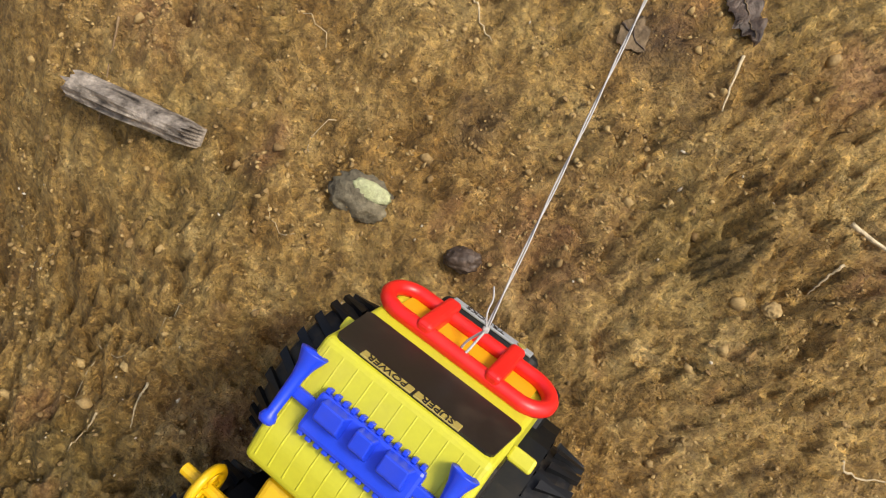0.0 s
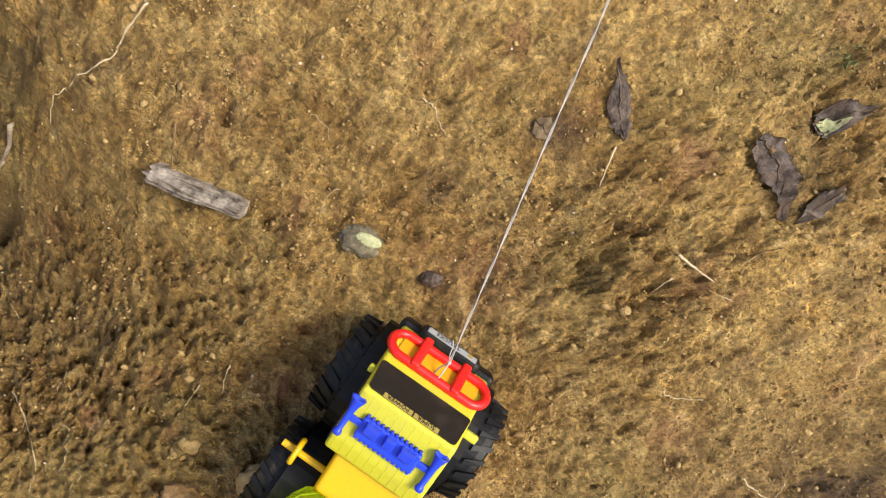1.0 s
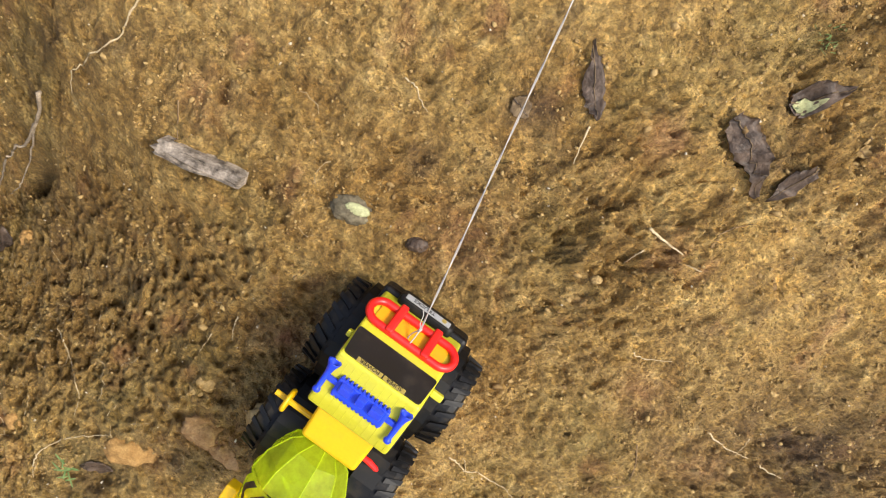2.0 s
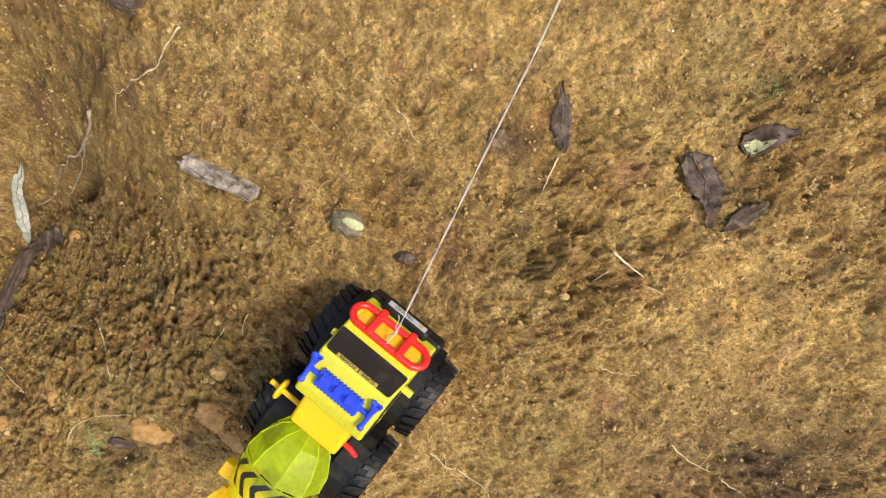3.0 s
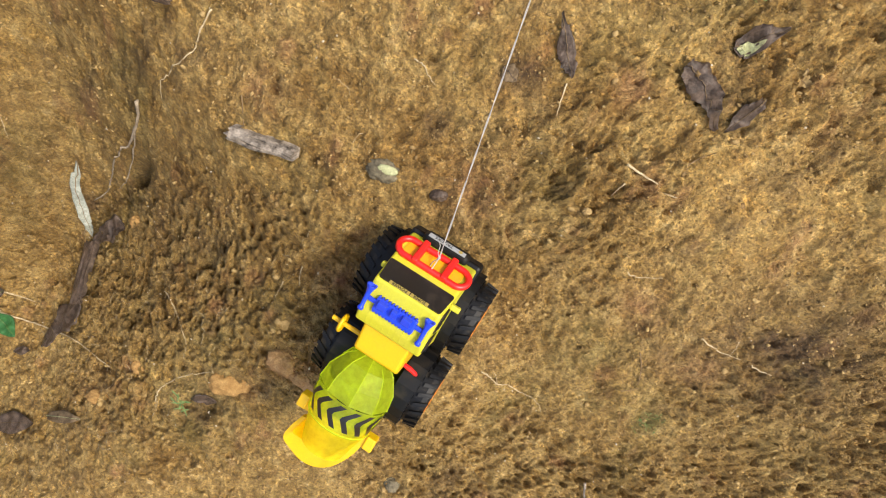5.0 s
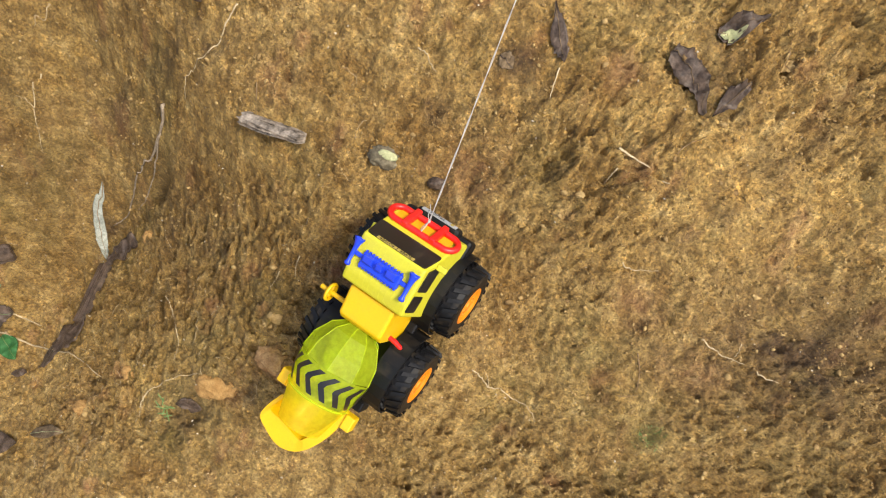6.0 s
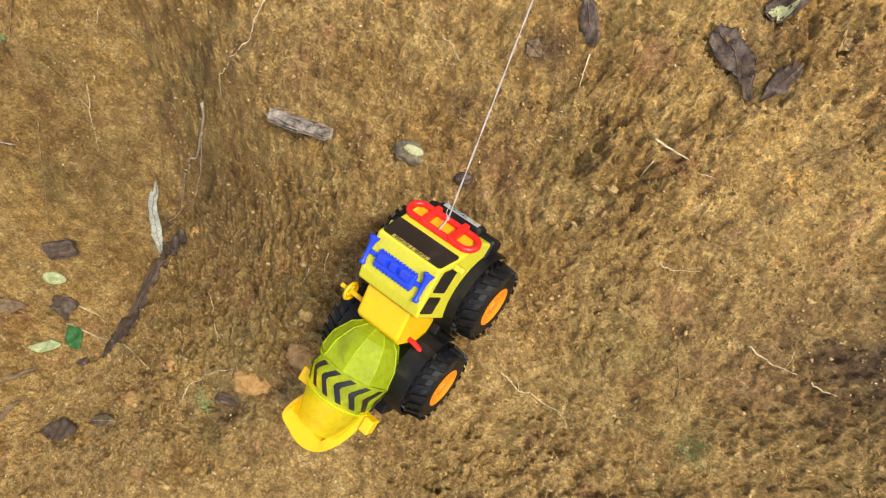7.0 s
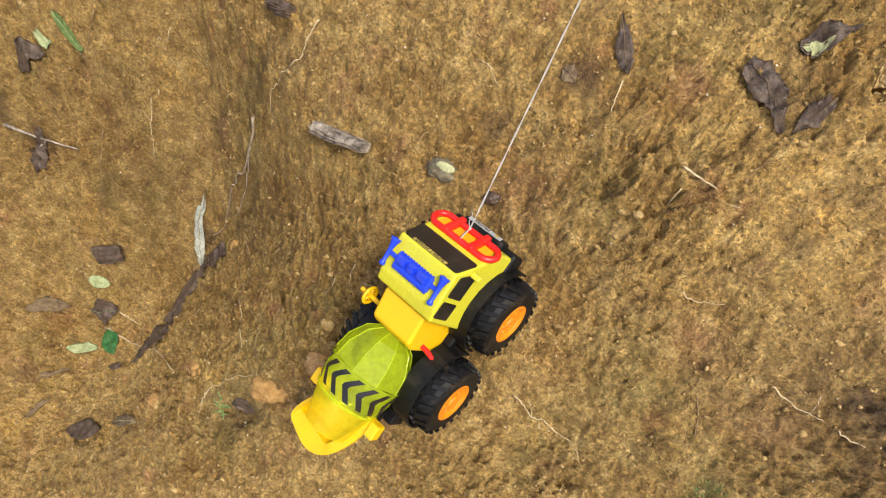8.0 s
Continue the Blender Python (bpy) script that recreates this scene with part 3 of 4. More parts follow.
def build_truck():
    truck = new("toy_mixer_truck", None)
    truck.matrix_world = Matrix.Translation(TRUCK_AT) @ Matrix((TRUCK_RIGHT, TRUCK_AHEAD, TRUCK_UP)).transposed().to_4x4()
    tagged(truck, "yellow plastic toy concrete mixer truck on the clay bank", "toy truck")

    # chassis and mudguards
    bm = box_bm((-0.030, -0.112, 0.030), (0.030, 0.100, 0.054), 0.002)
    add_box(bm, (-0.036, -0.098, 0.050), (0.036, 0.010, 0.060), 0.002)
    add_box(bm, (-0.020, -0.115, 0.056), (0.020, -0.100, 0.088), 0.002)
    part("chassis", bm, BLACK, truck, "black plastic chassis")
    for s in (-1, 1):
        for y0 in (0.050, -0.050):
            bm = bmesh.new()
            rows = []
            for k in range(13):
                a = math.radians(-5 + 190 * k / 12)
                rows.append([bm.verts.new((s * px, y0 + r * math.cos(a), 0.0425 + r * math.sin(a))) for px, r in ((0.028, 0.0465), (0.050, 0.0465), (0.050, 0.0485), (0.028, 0.0485))])
            for r0, r1 in zip(rows, rows[1:]):
                for k in range(4):
                    bm.faces.new((r0[k], r0[(k + 1) % 4], r1[(k + 1) % 4], r1[k]))
            bm.faces.new(rows[0])
            bm.faces.new(rows[-1][::-1])
            part("mudguard", bm, BLACK, truck)
    for x in (-1, 1):
        for y in (0.0503, -0.0503):
            build_wheel(truck, x * 0.0525, y, x)
    for y in (0.0503, -0.0503):
        part("axle", tube_bm([(-0.045, y, 0.0425), (0.045, y, 0.0425)], 0.004, 10), BLACK, truck)

    # cab
    outline = [(0.017, 0.052), (0.0185, 0.137), (0.030, 0.1425), (0.0690, 0.1475), (0.0865, 0.1185), (0.1040, 0.0930), (0.1060, 0.052)]
    widths = [0.0395 - (z - 0.052) * 0.032 for _, z in outline]
    cab = part("cab", prism(outline, widths), LIME, truck, "lemon yellow moulded plastic cab", smooth=False)
    # low ribs along the roof
    for k in range(11):
        x = -0.0325 + 0.0065 * k
        part("roof_rib", tube_bm([(x, 0.0215, 0.1384), (x, 0.031, 0.1424), (x, 0.0665, 0.1469)], 0.0005, 6), LIME, cab)
    # windscreen
    w = part("windscreen", panel([(0.0340, 0.0705, 0.1459), (0.0366, 0.0850, 0.1217), (-0.0366, 0.0850, 0.1217), (-0.0340, 0.0705, 0.1459)], 0.0007, 0.0025), STICKER, cab, "black windscreen sticker")
    slope = Vector((0, 0.0705 - 0.0850, 0.1459 - 0.1217)).normalized()
    facing = Vector((-1, 0, 0)).cross(slope)
    for cx, length in ((0.0105, 0.0195), (-0.0115, 0.0225)):
        o = Vector((cx, 0.0705, 0.1459)) - slope * 0.0014
        m = frame_on(o + facing * 0.0003, (-1, 0, 0), slope)
        bm = box_bm((-length / 2, -0.0021, 0), (length / 2, 0.0021, 0.0008), 0.0003, 1)
        bm.transform(m)
        part("print_band", bm, TAN, w)
    for cx, words in ((0.0105, "SUPER"), (-0.0115, "POWER")):
        o = Vector((cx, 0.0705, 0.1459)) - slope * 0.0014
        text_mesh("lettering", words, 0.0050, frame_on(o + facing * 0.0012, (-1, 0, 0), slope), STICKER, w)
    # side windows
    for s in (-1, 1):
        for ya, yb, yc, yd in ((0.0475, 0.0690, 0.0780, 0.0475), (0.0245, 0.0425, 0.0425, 0.0245)):
            zt, zb = 0.1385, 0.1130
            wx = lambda z: s * (0.0396 - (z - 0.052) * 0.032)
            c = [(wx(zb), yd, zb), (wx(zb), yc, zb), (wx(zt), yb, zt), (wx(zt), ya, zt)]
            part("side_window", panel(c if s > 0 else c[::-1], 0.0008, 0.002), STICKER, cab, "black side window sticker")
        bm = box_bm((0.038 * s - 0.001, 0.0745, 0.1185), (0.038 * s + 0.001, 0.0785, 0.1245), 0.0006)
        reach = 0.0475 if s > 0 else 0.0415
        add_box(bm, (min(0.037 * s, reach * s), 0.0730, 0.1200), (max(0.037 * s, reach * s), 0.0790, 0.1255), 0.0012)
        part("mirror", bm, LIME, cab)
    # golden grille behind the bull bar
    bm = panel([(0.032, 0.0895, 0.1153), (0.032, 0.1030, 0.0956), (-0.032, 0.1030, 0.0956), (-0.032, 0.0895, 0.1153)], 0.0006, 0.003)
    part("grille", bm, AMBER, cab, "amber yellow grille panel")

    # red bull bar, a long ring with two cross straps
    o = Vector((0, 0.0975, 0.1045))
    across = Vector((0, 0.0115, -0.0155)).normalized()
    out = Vector((1, 0, 0)).cross(across)
    ring = []
    half, rad = 0.0280, 0.0108
    for k in range(40):
        a = 2 * math.pi * k / 40
        cx = half if math.cos(a) >= 0 else -half
        ring.append(o + Vector((cx + rad * math.cos(a) * 1.05, 0, 0)) + across * rad * math.sin(a) + out * 0.0015)
    bm = bmesh.new()
    rings = []
    for i, p in enumerate(ring):
        d = (ring[(i + 1) % 40] - ring[i - 1]).normalized()
        u, v = out, d.cross(out).normalized()
        rings.append([bm.verts.new(p + 0.0034 * (math.cos(t) * u + math.sin(t) * v)) for t in [2 * math.pi * k / 10 for k in range(10)]])
    for i in range(40):
        r0, r1 = rings[i], rings[(i + 1) % 40]
        for k in range(10):
            bm.faces.new((r0[k], r0[(k + 1) % 10], r1[(k + 1) % 10], r1[k]))
    bar = part("bull_bar", bm, RED, truck, "red plastic bull bar", smooth=True)
    for x in (-0.0165, 0.0165):
        m = frame_on(o + Vector((x, 0, 0)), (1, 0, 0), across)
        bm = box_bm((-0.0036, -0.0138, -0.001), (0.0036, 0.0165, 0.0066), 0.0020, 3)
        bm.transform(m)
        part("strap", bm, RED, bar)

    # black bumper with a sign
    bm = box_bm((-0.0265, 0.1030, 0.060), (0.0265, 0.1150, 0.0800), 0.0045, 3)
    add_box(bm, (-0.0420, 0.0860, 0.046), (0.0420, 0.1100, 0.070), 0.004)
    bumper = part("bumper", bm, BLACK, truck, "rounded black bumper")
    m = frame_on((0.0, 0.1140, 0.0775), (-1, 0, 0), (0, -0.42, 0.9))
    bm = box_bm((-0.0215, -0.0030, -0.0005), (0.0215, 0.0030, 0.0008), 0.0005)
    bm.transform(m)
    part("sign", bm, SIGN, bumper, "white sign with black lettering")
    text_mesh("lettering", "TRUCKS", 0.0056, m @ Matrix.Translation((0.004, 0, 0.0009)), STICKER, bumper)
    bm, rings = revolve([(0.0, 0.0022), (0.0012, 0.0022), (0.0012, 0.0001)], 14, m @ Matrix.Translation((-0.0155, 0, 0)) @ Matrix.Rotation(radians(-90), 4, "Y"))
    part("emblem", bm, TAN, bumper)

    # blue light bar with air horns on the roof
    roof = Matrix.Translation((-0.002, 0.0475, 0.1443)) @ Matrix.Rotation(radians(6.5), 4, "X")
    bm = box_bm((-0.0225, -0.0085, -0.001), (0.0225, 0.0070, 0.0050), 0.0016)
    for k in range(12):
        x = -0.0205 + 0.0037 * k
        add_box(bm, (x - 0.0009, 0.0070, 0.0005), (x + 0.0009, 0.0088, 0.0046), 0.0003)
        add_box(bm, (x - 0.0012, -0.0100, 0.0005), (x + 0.0012, -0.0078, 0.0036), 0.0005)
    add_box(bm, (-0.0320, -0.0016, 0.0005), (0.0320, 0.0026, 0.0042), 0.0008)
    bm.transform(roof)
    bar = part("light_bar", bm, BLUE, truck, "blue plastic roof light bar with air horns")
    for x, hw in ((-0.0135, 0.0058), (0.0, 0.0040), (0.0135, 0.0058)):
        bm = bmesh.new()
        low = [bm.verts.new((x + sx * hw, y, 0.0042)) for sx, y in ((-1, -0.0030), (1, -0.0030), (1, 0.0062), (-1, 0.0062))]
        top = [bm.verts.new((x + sx * hw * 0.86, y, z)) for sx, y, z in ((-1, -0.0012, 0.0098), (1, -0.0012, 0.0098), (1, 0.0054, 0.0118), (-1, 0.0054, 0.0118))]
        bm.faces.new(low[::-1])
        bm.faces.new(top)
        for i in range(4):
            bm.faces.new((low[i], low[(i + 1) % 4], top[(i + 1) % 4], top[i]))
        bmesh.ops.bevel(bm, geom=bm.edges[:], offset=0.0007, segments=2, affect="EDGES", profile=0.5)
        bm.transform(roof)
        part("lamp_block", bm, BLUE, bar)
    for s in (-1, 1):
        prof = [(-0.0150, 0.0003), (-0.0146, 0.0026), (-0.0130, 0.0033), (-0.0112, 0.0027), (-0.0102, 0.0020), (0.004, 0.0024), (0.009, 0.0034), (0.0135, 0.0053), (0.0142, 0.0055), (0.0135, 0.0040), (0.009, 0.0008)]
        bm, _ = revolve(prof, 16, roof @ Matrix.Translation((0.0322 * s, 0.001, 0.0048)) @ Matrix.Rotation(radians(90), 4, "Z"))
        part("air_horn", bm, BLUE, bar, smooth=True)

    # golden box behind the cab, hand wheel and red lever
    bm = prism([(-0.0190, 0.060), (-0.0205, 0.1120), (-0.0150, 0.1225), (0.0175, 0.1300), (0.0180, 0.060)], [0.0265, 0.0265, 0.0255, 0.0265, 0.0270], 0.003)
    tank = part("water_tank", bm, GOLD, truck, "golden yellow box between cab and drum")
    part("shaft", tube_bm([(-0.024, -0.008, 0.104), (-0.062, -0.008, 0.104)], 0.0026, 10), GOLD, tank)
    bm, _ = revolve([(-0.0015, 0.0072), (-0.002, 0.0098), (0.0, 0.0110), (0.002, 0.0098), (0.0015, 0.0072)], 24, Matrix.Translation((-0.050, -0.008, 0.104)), close=True)
    for k in range(5):
        a = 2 * math.pi * k / 5
        tube_bm([(-0.050, -0.008, 0.104), (-0.050, -0.008 + 0.0085 * math.cos(a), 0.104 + 0.0085 * math.sin(a))], 0.0016, 6, bm)
    part("hand_wheel", bm, GOLD, tank, "golden yellow hand wheel with spokes", smooth=True)
    part("lever", tube_bm([(0.022, -0.013, 0.097), (0.033, -0.014, 0.096), (0.041, -0.016, 0.0955), (0.0430, -0.0165, 0.0953)], [0.0022, 0.0028, 0.0024, 0.001], 10), RED, tank, "red plastic lever")

    # clear drum on an axis that climbs to the rear
    axis = Matrix.Translation((-0.004, -0.020, 0.100)) @ Matrix.Rotation(radians(-3.5), 4, "X") @ Matrix.Rotation(radians(-90), 4, "Z")
    bm, rings = revolve([(0.0, 0.013), (0.010, 0.0275), (0.028, 0.0375), (0.046, 0.0400)], 9, axis)
    bm.faces.new(rings[0])
    drum = part("drum", bm, DRUM, truck, "clear lime plastic mixer drum")
    bm, _ = revolve([(0.046, 0.0398), (0.062, 0.0385), (0.079, 0.0347)], 44, axis)
    part("drum_band", bm, DRUM, drum, smooth=True)
    bm, _ = revolve([(0.079, 0.0347), (0.098, 0.0295), (0.110, 0.0262), (0.118, 0.0240)], 44, axis)
    part("drum_tail", bm, DRUM_TAIL, drum, "clear yellow plastic drum tail", smooth=True)
    # thin tubes added along the dome's facet edges to imitate bright internal reflections
    for k in range(9):
        a = 2 * math.pi * k / 9
        edge_glint = [axis @ Vector((d, (r + 0.0002) * math.cos(a), (r + 0.0002) * math.sin(a))) for d, r in ((0.0, 0.013), (0.010, 0.0275), (0.028, 0.0375), (0.046, 0.0400))]
        part("edge_glint", tube_bm(edge_glint, 0.0006, 5), DRUM, drum)
    bm, _ = revolve([(0.0795, 0.0352), (0.0805, 0.0360), (0.0820, 0.0350), (0.0810, 0.0342)], 44, axis, close=True)
    part("drum_rim", bm, DRUM, drum)
    part("mixing_blade", tube_bm([axis @ Vector((0.02 + 0.0115 * k, 0.016 * math.cos(1.3 * k), 0.016 * math.sin(1.3 * k))) for k in range(8)], 0.0016, 6), DRUM, drum)

    def on_drum(a, t):
        r = 0.0398 - (a - 0.046) * 0.081 if a < 0.062 else 0.0385 - (a - 0.062) * 0.222
        return axis @ Vector((a, (r + 0.0006) * math.cos(t), (r + 0.0006) * math.sin(t)))
    for k in range(15):
        t0 = 2 * math.pi * k / 15
        bm = bmesh.new()
        rows = []
        for j in range(9):
            f = j / 8
            a = 0.0485 + 0.0275 * f
            lean = (-0.30 * (1 - f / 0.45) if f < 0.45 else -0.27 * (f - 0.45) / 0.55)
            rows.append([bm.verts.new(on_drum(a, t0 + lean + w)) for w in (0.0, 0.06, 0.12, 0.18)])
        for r0, r1 in zip(rows, rows[1:]):
            for i in range(3):
                bm.faces.new((r0[i], r0[i + 1], r1[i + 1], r1[i]))
        part("chevron", bm, STICKER, drum, "black chevron sticker")

    # golden discharge chute, a hopper round the drum's mouth with a broad lip at the rear
    outer_rim = [(0.034, -0.102, 0.103), (0.0285, -0.130, 0.103), (0.0165, -0.155, 0.102), (0.002, -0.1695, 0.099), (-0.016, -0.1745, 0.098), (-0.034, -0.1675, 0.101), (-0.0455, -0.157, 0.106), (-0.0450, -0.143, 0.104), (-0.040, -0.128, 0.098)]
    inner_rim = [(0.029, -0.102, 0.103), (0.0190, -0.128, 0.103), (0.007, -0.150, 0.102), (0.001, -0.1545, 0.100), (-0.012, -0.1520, 0.101), (-0.026, -0.1480, 0.104), (-0.0385, -0.145, 0.107), (-0.0385, -0.138, 0.104), (-0.035, -0.127, 0.098)]
    outer_rim, inner_rim = spline(outer_rim, 4), spline(inner_rim, 4)
    mid = Vector((-0.004, -0.128, 0))

    def drawn_in(rim, k, z):
        return [Vector((mid.x + (p.x - mid.x) * k, mid.y + (p.y - mid.y) * k, z)) for p in rim]
    sheets = [drawn_in(outer_rim, 0.55, 0.068), drawn_in(outer_rim, 0.80, 0.078), [p - Vector((0, 0, 0.004)) for p in outer_rim], outer_rim,
              inner_rim, drawn_in(inner_rim, 0.84, 0.082), drawn_in(inner_rim, 0.55, 0.072)]
    bm = bmesh.new()
    rows = [[bm.verts.new(p) for p in sheet] for sheet in sheets]
    for r0, r1 in zip(rows, rows[1:]):
        for k in range(len(r0) - 1):
            bm.faces.new((r0[k], r0[k + 1], r1[k + 1], r1[k]))
    bm.faces.new(rows[0])
    bm.faces.new(rows[-1])
    for k in (0, -1):
        bm.faces.new([r[k] for r in rows])
    chute = part("chute", bm, GOLD, truck, "golden yellow discharge chute")
    for s in (-1, 1):
        bm = box_bm((-0.004 + 0.034 * s - 0.006, -0.118, 0.092), (-0.004 + 0.034 * s + 0.006, -0.100, 0.102), 0.002)
        add_box(bm, (-0.004 + 0.042 * s - 0.0055, -0.116, 0.092), (-0.004 + 0.042 * s + 0.0055, -0.100, 0.106), 0.0015)
        part("bracket", bm, GOLD, chute)
    return truck


truck = build_truck()


# ---- tow string ----
def build_string():
    m = truck.matrix_world
    tie = m @ Vector((0.001, 0.0925, 0.1120))
    knot = m @ Vector((0.003, 0.1075, 0.1120))
    rest = tie + Vector((-0.017, 0.870, 0.493)) * 0.50
    far = Vector((rest.x + 0.02, 1.15, ground_at(rest.x + 0.02, 1.15) + 0.002))
    rope = new("tow_string", None)
    rope.location = knot
    tagged(rope, "pale grey nylon tow string tied to the red bull bar", "string")
    back = Matrix.Translation(-knot)
    for k, off in enumerate((-1, 1)):
        pts = []
        for i, p in enumerate(spline([knot, knot.lerp(rest, 0.5) - Vector((0, 0, 0.003)), rest, far], 40)):
            a = i * 0.55 + k * math.pi
            spread = 0.0005
            pts.append(back @ (p + m.to_3x3() @ Vector((spread * math.cos(a), 0, spread * math.sin(a)))))
        part("strand", tube_bm(pts, 0.00042, 5), STRING, rope, smooth=True)
    r = m.to_3x3()
    loop = spline([knot, tie + r @ Vector((0.0015, 0.003, 0.0035)), tie + r @ Vector((-0.0005, -0.004, 0.001)), tie + r @ Vector((-0.001, -0.003, -0.004)), tie + r @ Vector((-0.002, 0.006, -0.003)), knot], 6)
    part("loop", tube_bm([back @ p for p in loop], 0.0006, 5), STRING, rope, smooth=True)
    bm = bmesh.new()
    bmesh.ops.create_icosphere(bm, subdivisions=2, radius=0.0016)
    for v in bm.verts:
        v.co *= 1 + 0.25 * noise.noise(v.co * 900)
    part("knot", bm, STRING, rope)
    tail = [back @ (knot + r @ Vector(p)) for p in ((0, 0, 0), (-0.003, 0.005, 0.004), (-0.0045, 0.011, 0.003), (-0.007, 0.015, 0.005))]
    part("loose_end", tube_bm(spline(tail, 4), 0.0004, 5), STRING, rope, smooth=True)


build_string()


# ---- litter, stones and roots on the bank ----
LITTER, ROOTS, STONES = 'leaves lying on the clay bank', 'roots bared on the clay bank', 'stones set in the clay bank'

def calm(x, y, r=0.006):
    """The bank's height with its small bumps levelled out, never under the soil."""
    offs = [(0, 0), (r, 0), (-r, 0), (0, r), (0, -r)]
    h = sum(ground_height(x + a, y + b) for a, b in offs) / 5
    return np.maximum(h, ground_height(x, y) - 0.0005)


def leaf(name, label, path, width, mat, tip=0.9, lift=0.0015, curl=0.15, ragged=0.12, seed=0, vein=None, category="leaf"):
    """A leaf lying on the bank along path; tip: where it is widest runs with its power; curl: how far the edges rise."""
    rng = np.random.RandomState(seed)
    mid = spline([(x, y, 0) for x, y in path], 8)
    n, m = len(mid), 7
    c = mid[n // 2]
    o = Vector((c.x, c.y, ground_at(c.x, c.y)))
    top, centre = [], []
    for i, p in enumerate(mid):
        f = i / (n - 1)
        d = (mid[min(i + 1, n - 1)] - mid[max(i - 1, 0)]).normalized()
        side = Vector((-d.y, d.x, 0))
        half = width / 2 * (math.sin(math.pi * min(max(f, 0.02), 0.985) ** tip)) ** 0.75
        row = []
        for j in range(m):
            s = 2 * j / (m - 1) - 1
            edge = 1 + (ragged * (1.5 * noise.noise((f * 4.2, seed * 1.7, s * 3)) - 0.15 + 0.25 * rng.uniform(-1, 1)) if abs(s) > 0.99 else 0)
            q = p + side * (half * s * edge)
            row.append((q.x, q.y, s))
        top.append(row)
    flat = np.array(top).reshape(-1, 3)
    z = calm(flat[:, 0], flat[:, 1]) + lift + np.where(flat[:, 0] < -0.2, 0.0055, 0.0012) + curl * width * flat[:, 2] ** 2 * (0.5 + 0.5 * np.sin(flat[:, 0] * 160 + seed)) + 0.0006 * np.sin(flat[:, 1] * 420 + seed)
    up = np.stack([flat[:, 0], flat[:, 1], z], -1) - np.array(o)
    verts = np.concatenate([up, up - [0, 0.0002, 0.0006]])
    k = n * m
    faces = []
    for i in range(n - 1):
        for j in range(m - 1):
            a = i * m + j
            faces.append((a, a + m, a + m + 1, a + 1))
            faces.append((k + a, k + a + 1, k + a + m + 1, k + a + m))
    rim = [j for j in range(m)] + [i * m + m - 1 for i in range(1, n)] + [(n - 1) * m + j for j in range(m - 2, -1, -1)] + [i * m for i in range(n - 2, 0, -1)]
    for a, b in zip(rim, rim[1:] + rim[:1]):
        faces.append((a, b, k + b, k + a))
    ob = new(name, mesh_of(name, verts, faces, mat, True))
    ob.location = o
    tagged(ob, label, category, LITTER if category == 'leaf' else '')
    if vein:
        ribs = [Vector(up[i * m + m // 2]) + Vector((0, -0.0002, 0.0004)) for i in range(n)]
        part("midrib", tube_bm(ribs, [0.0007 - 0.0005 * i / n for i in range(n)], 5), vein, ob, smooth=True)
    return ob


def root(name, label, path, thick, mat, branches=(), seed=0, category="root", lift=0.0):
    rng = np.random.RandomState(seed)

    def strand(points, r):
        pts = spline([(x, y, 0) for x, y in points], 7)
        xs = np.array([p.x for p in pts]) + rng.normal(0, 0.0003, len(pts))
        ys = np.array([p.y for p in pts]) + rng.normal(0, 0.0003, len(pts))
        zs = calm(xs, ys, 0.004)
        if category in ("twig", "stem", "stick"):
            straight = np.linspace(zs[0], zs[-1], len(zs))
            zs = straight + 0.6 * max(0.0, float((zs - straight).max()))
        out = [Vector(q) for q in zip(xs, ys, zs + r * 0.7 + lift)]
        return out, [r * (1 - 0.65 * i / len(pts)) * rng.uniform(0.85, 1.15) for i in range(len(pts))]
    pts, radii = strand(path, thick)
    o = pts[0].copy()
    me = bpy.data.meshes.new(name)
    bm = tube_bm([p - o for p in pts], radii, 6)
    bm.to_mesh(me)
    bm.free()
    me.materials.append(mat)
    me.polygons.foreach_set("use_smooth", [True] * len(me.polygons))
    ob = new(name, me)
    ob.location = o
    tagged(ob, label, category, ROOTS if category == 'root' else '')
    for b in branches:
        bp, br = strand(b, thick * 0.6)
        part("branch", tube_bm([p - o for p in bp], br, 5), mat, ob, smooth=True)
    return ob


def stone(name, label, x, y, size, mat, turn=0.0, sink=0.35, seed=0, category="stone", rough=0.28):
    bm = bmesh.new()
    bmesh.ops.create_icosphere(bm, subdivisions=4, radius=1)
    off = Vector((seed * 3.1, seed * 1.7, 0))
    for v in bm.verts:
        n1 = noise.noise(v.co * 1.3 + off)
        n2 = noise.noise(v.co * 3.4 + off)
        n3 = noise.noise(v.co * 8.0 + off)
        v.co *= 1 + rough * n1 + 0.20 * n2 + 0.09 * n3
        v.co = Vector((v.co.x * size[0], v.co.y * size[1], v.co.z * size[2]))
    bm.transform(Matrix.Rotation(radians(38), 4, "X") @ Matrix.Rotation(turn, 4, "Z"))
    me = bpy.data.meshes.new(name)
    bm.to_mesh(me)
    bm.free()
    me.materials.append(mat)
    me.polygons.foreach_set("use_smooth", [True] * len(me.polygons))
    ob = new(name, me)
    ob.location = (x, y, ground_at(x, y) + size[2] * (1 - 2 * sink) * 0.6)
    return tagged(ob, label, category, STONES)


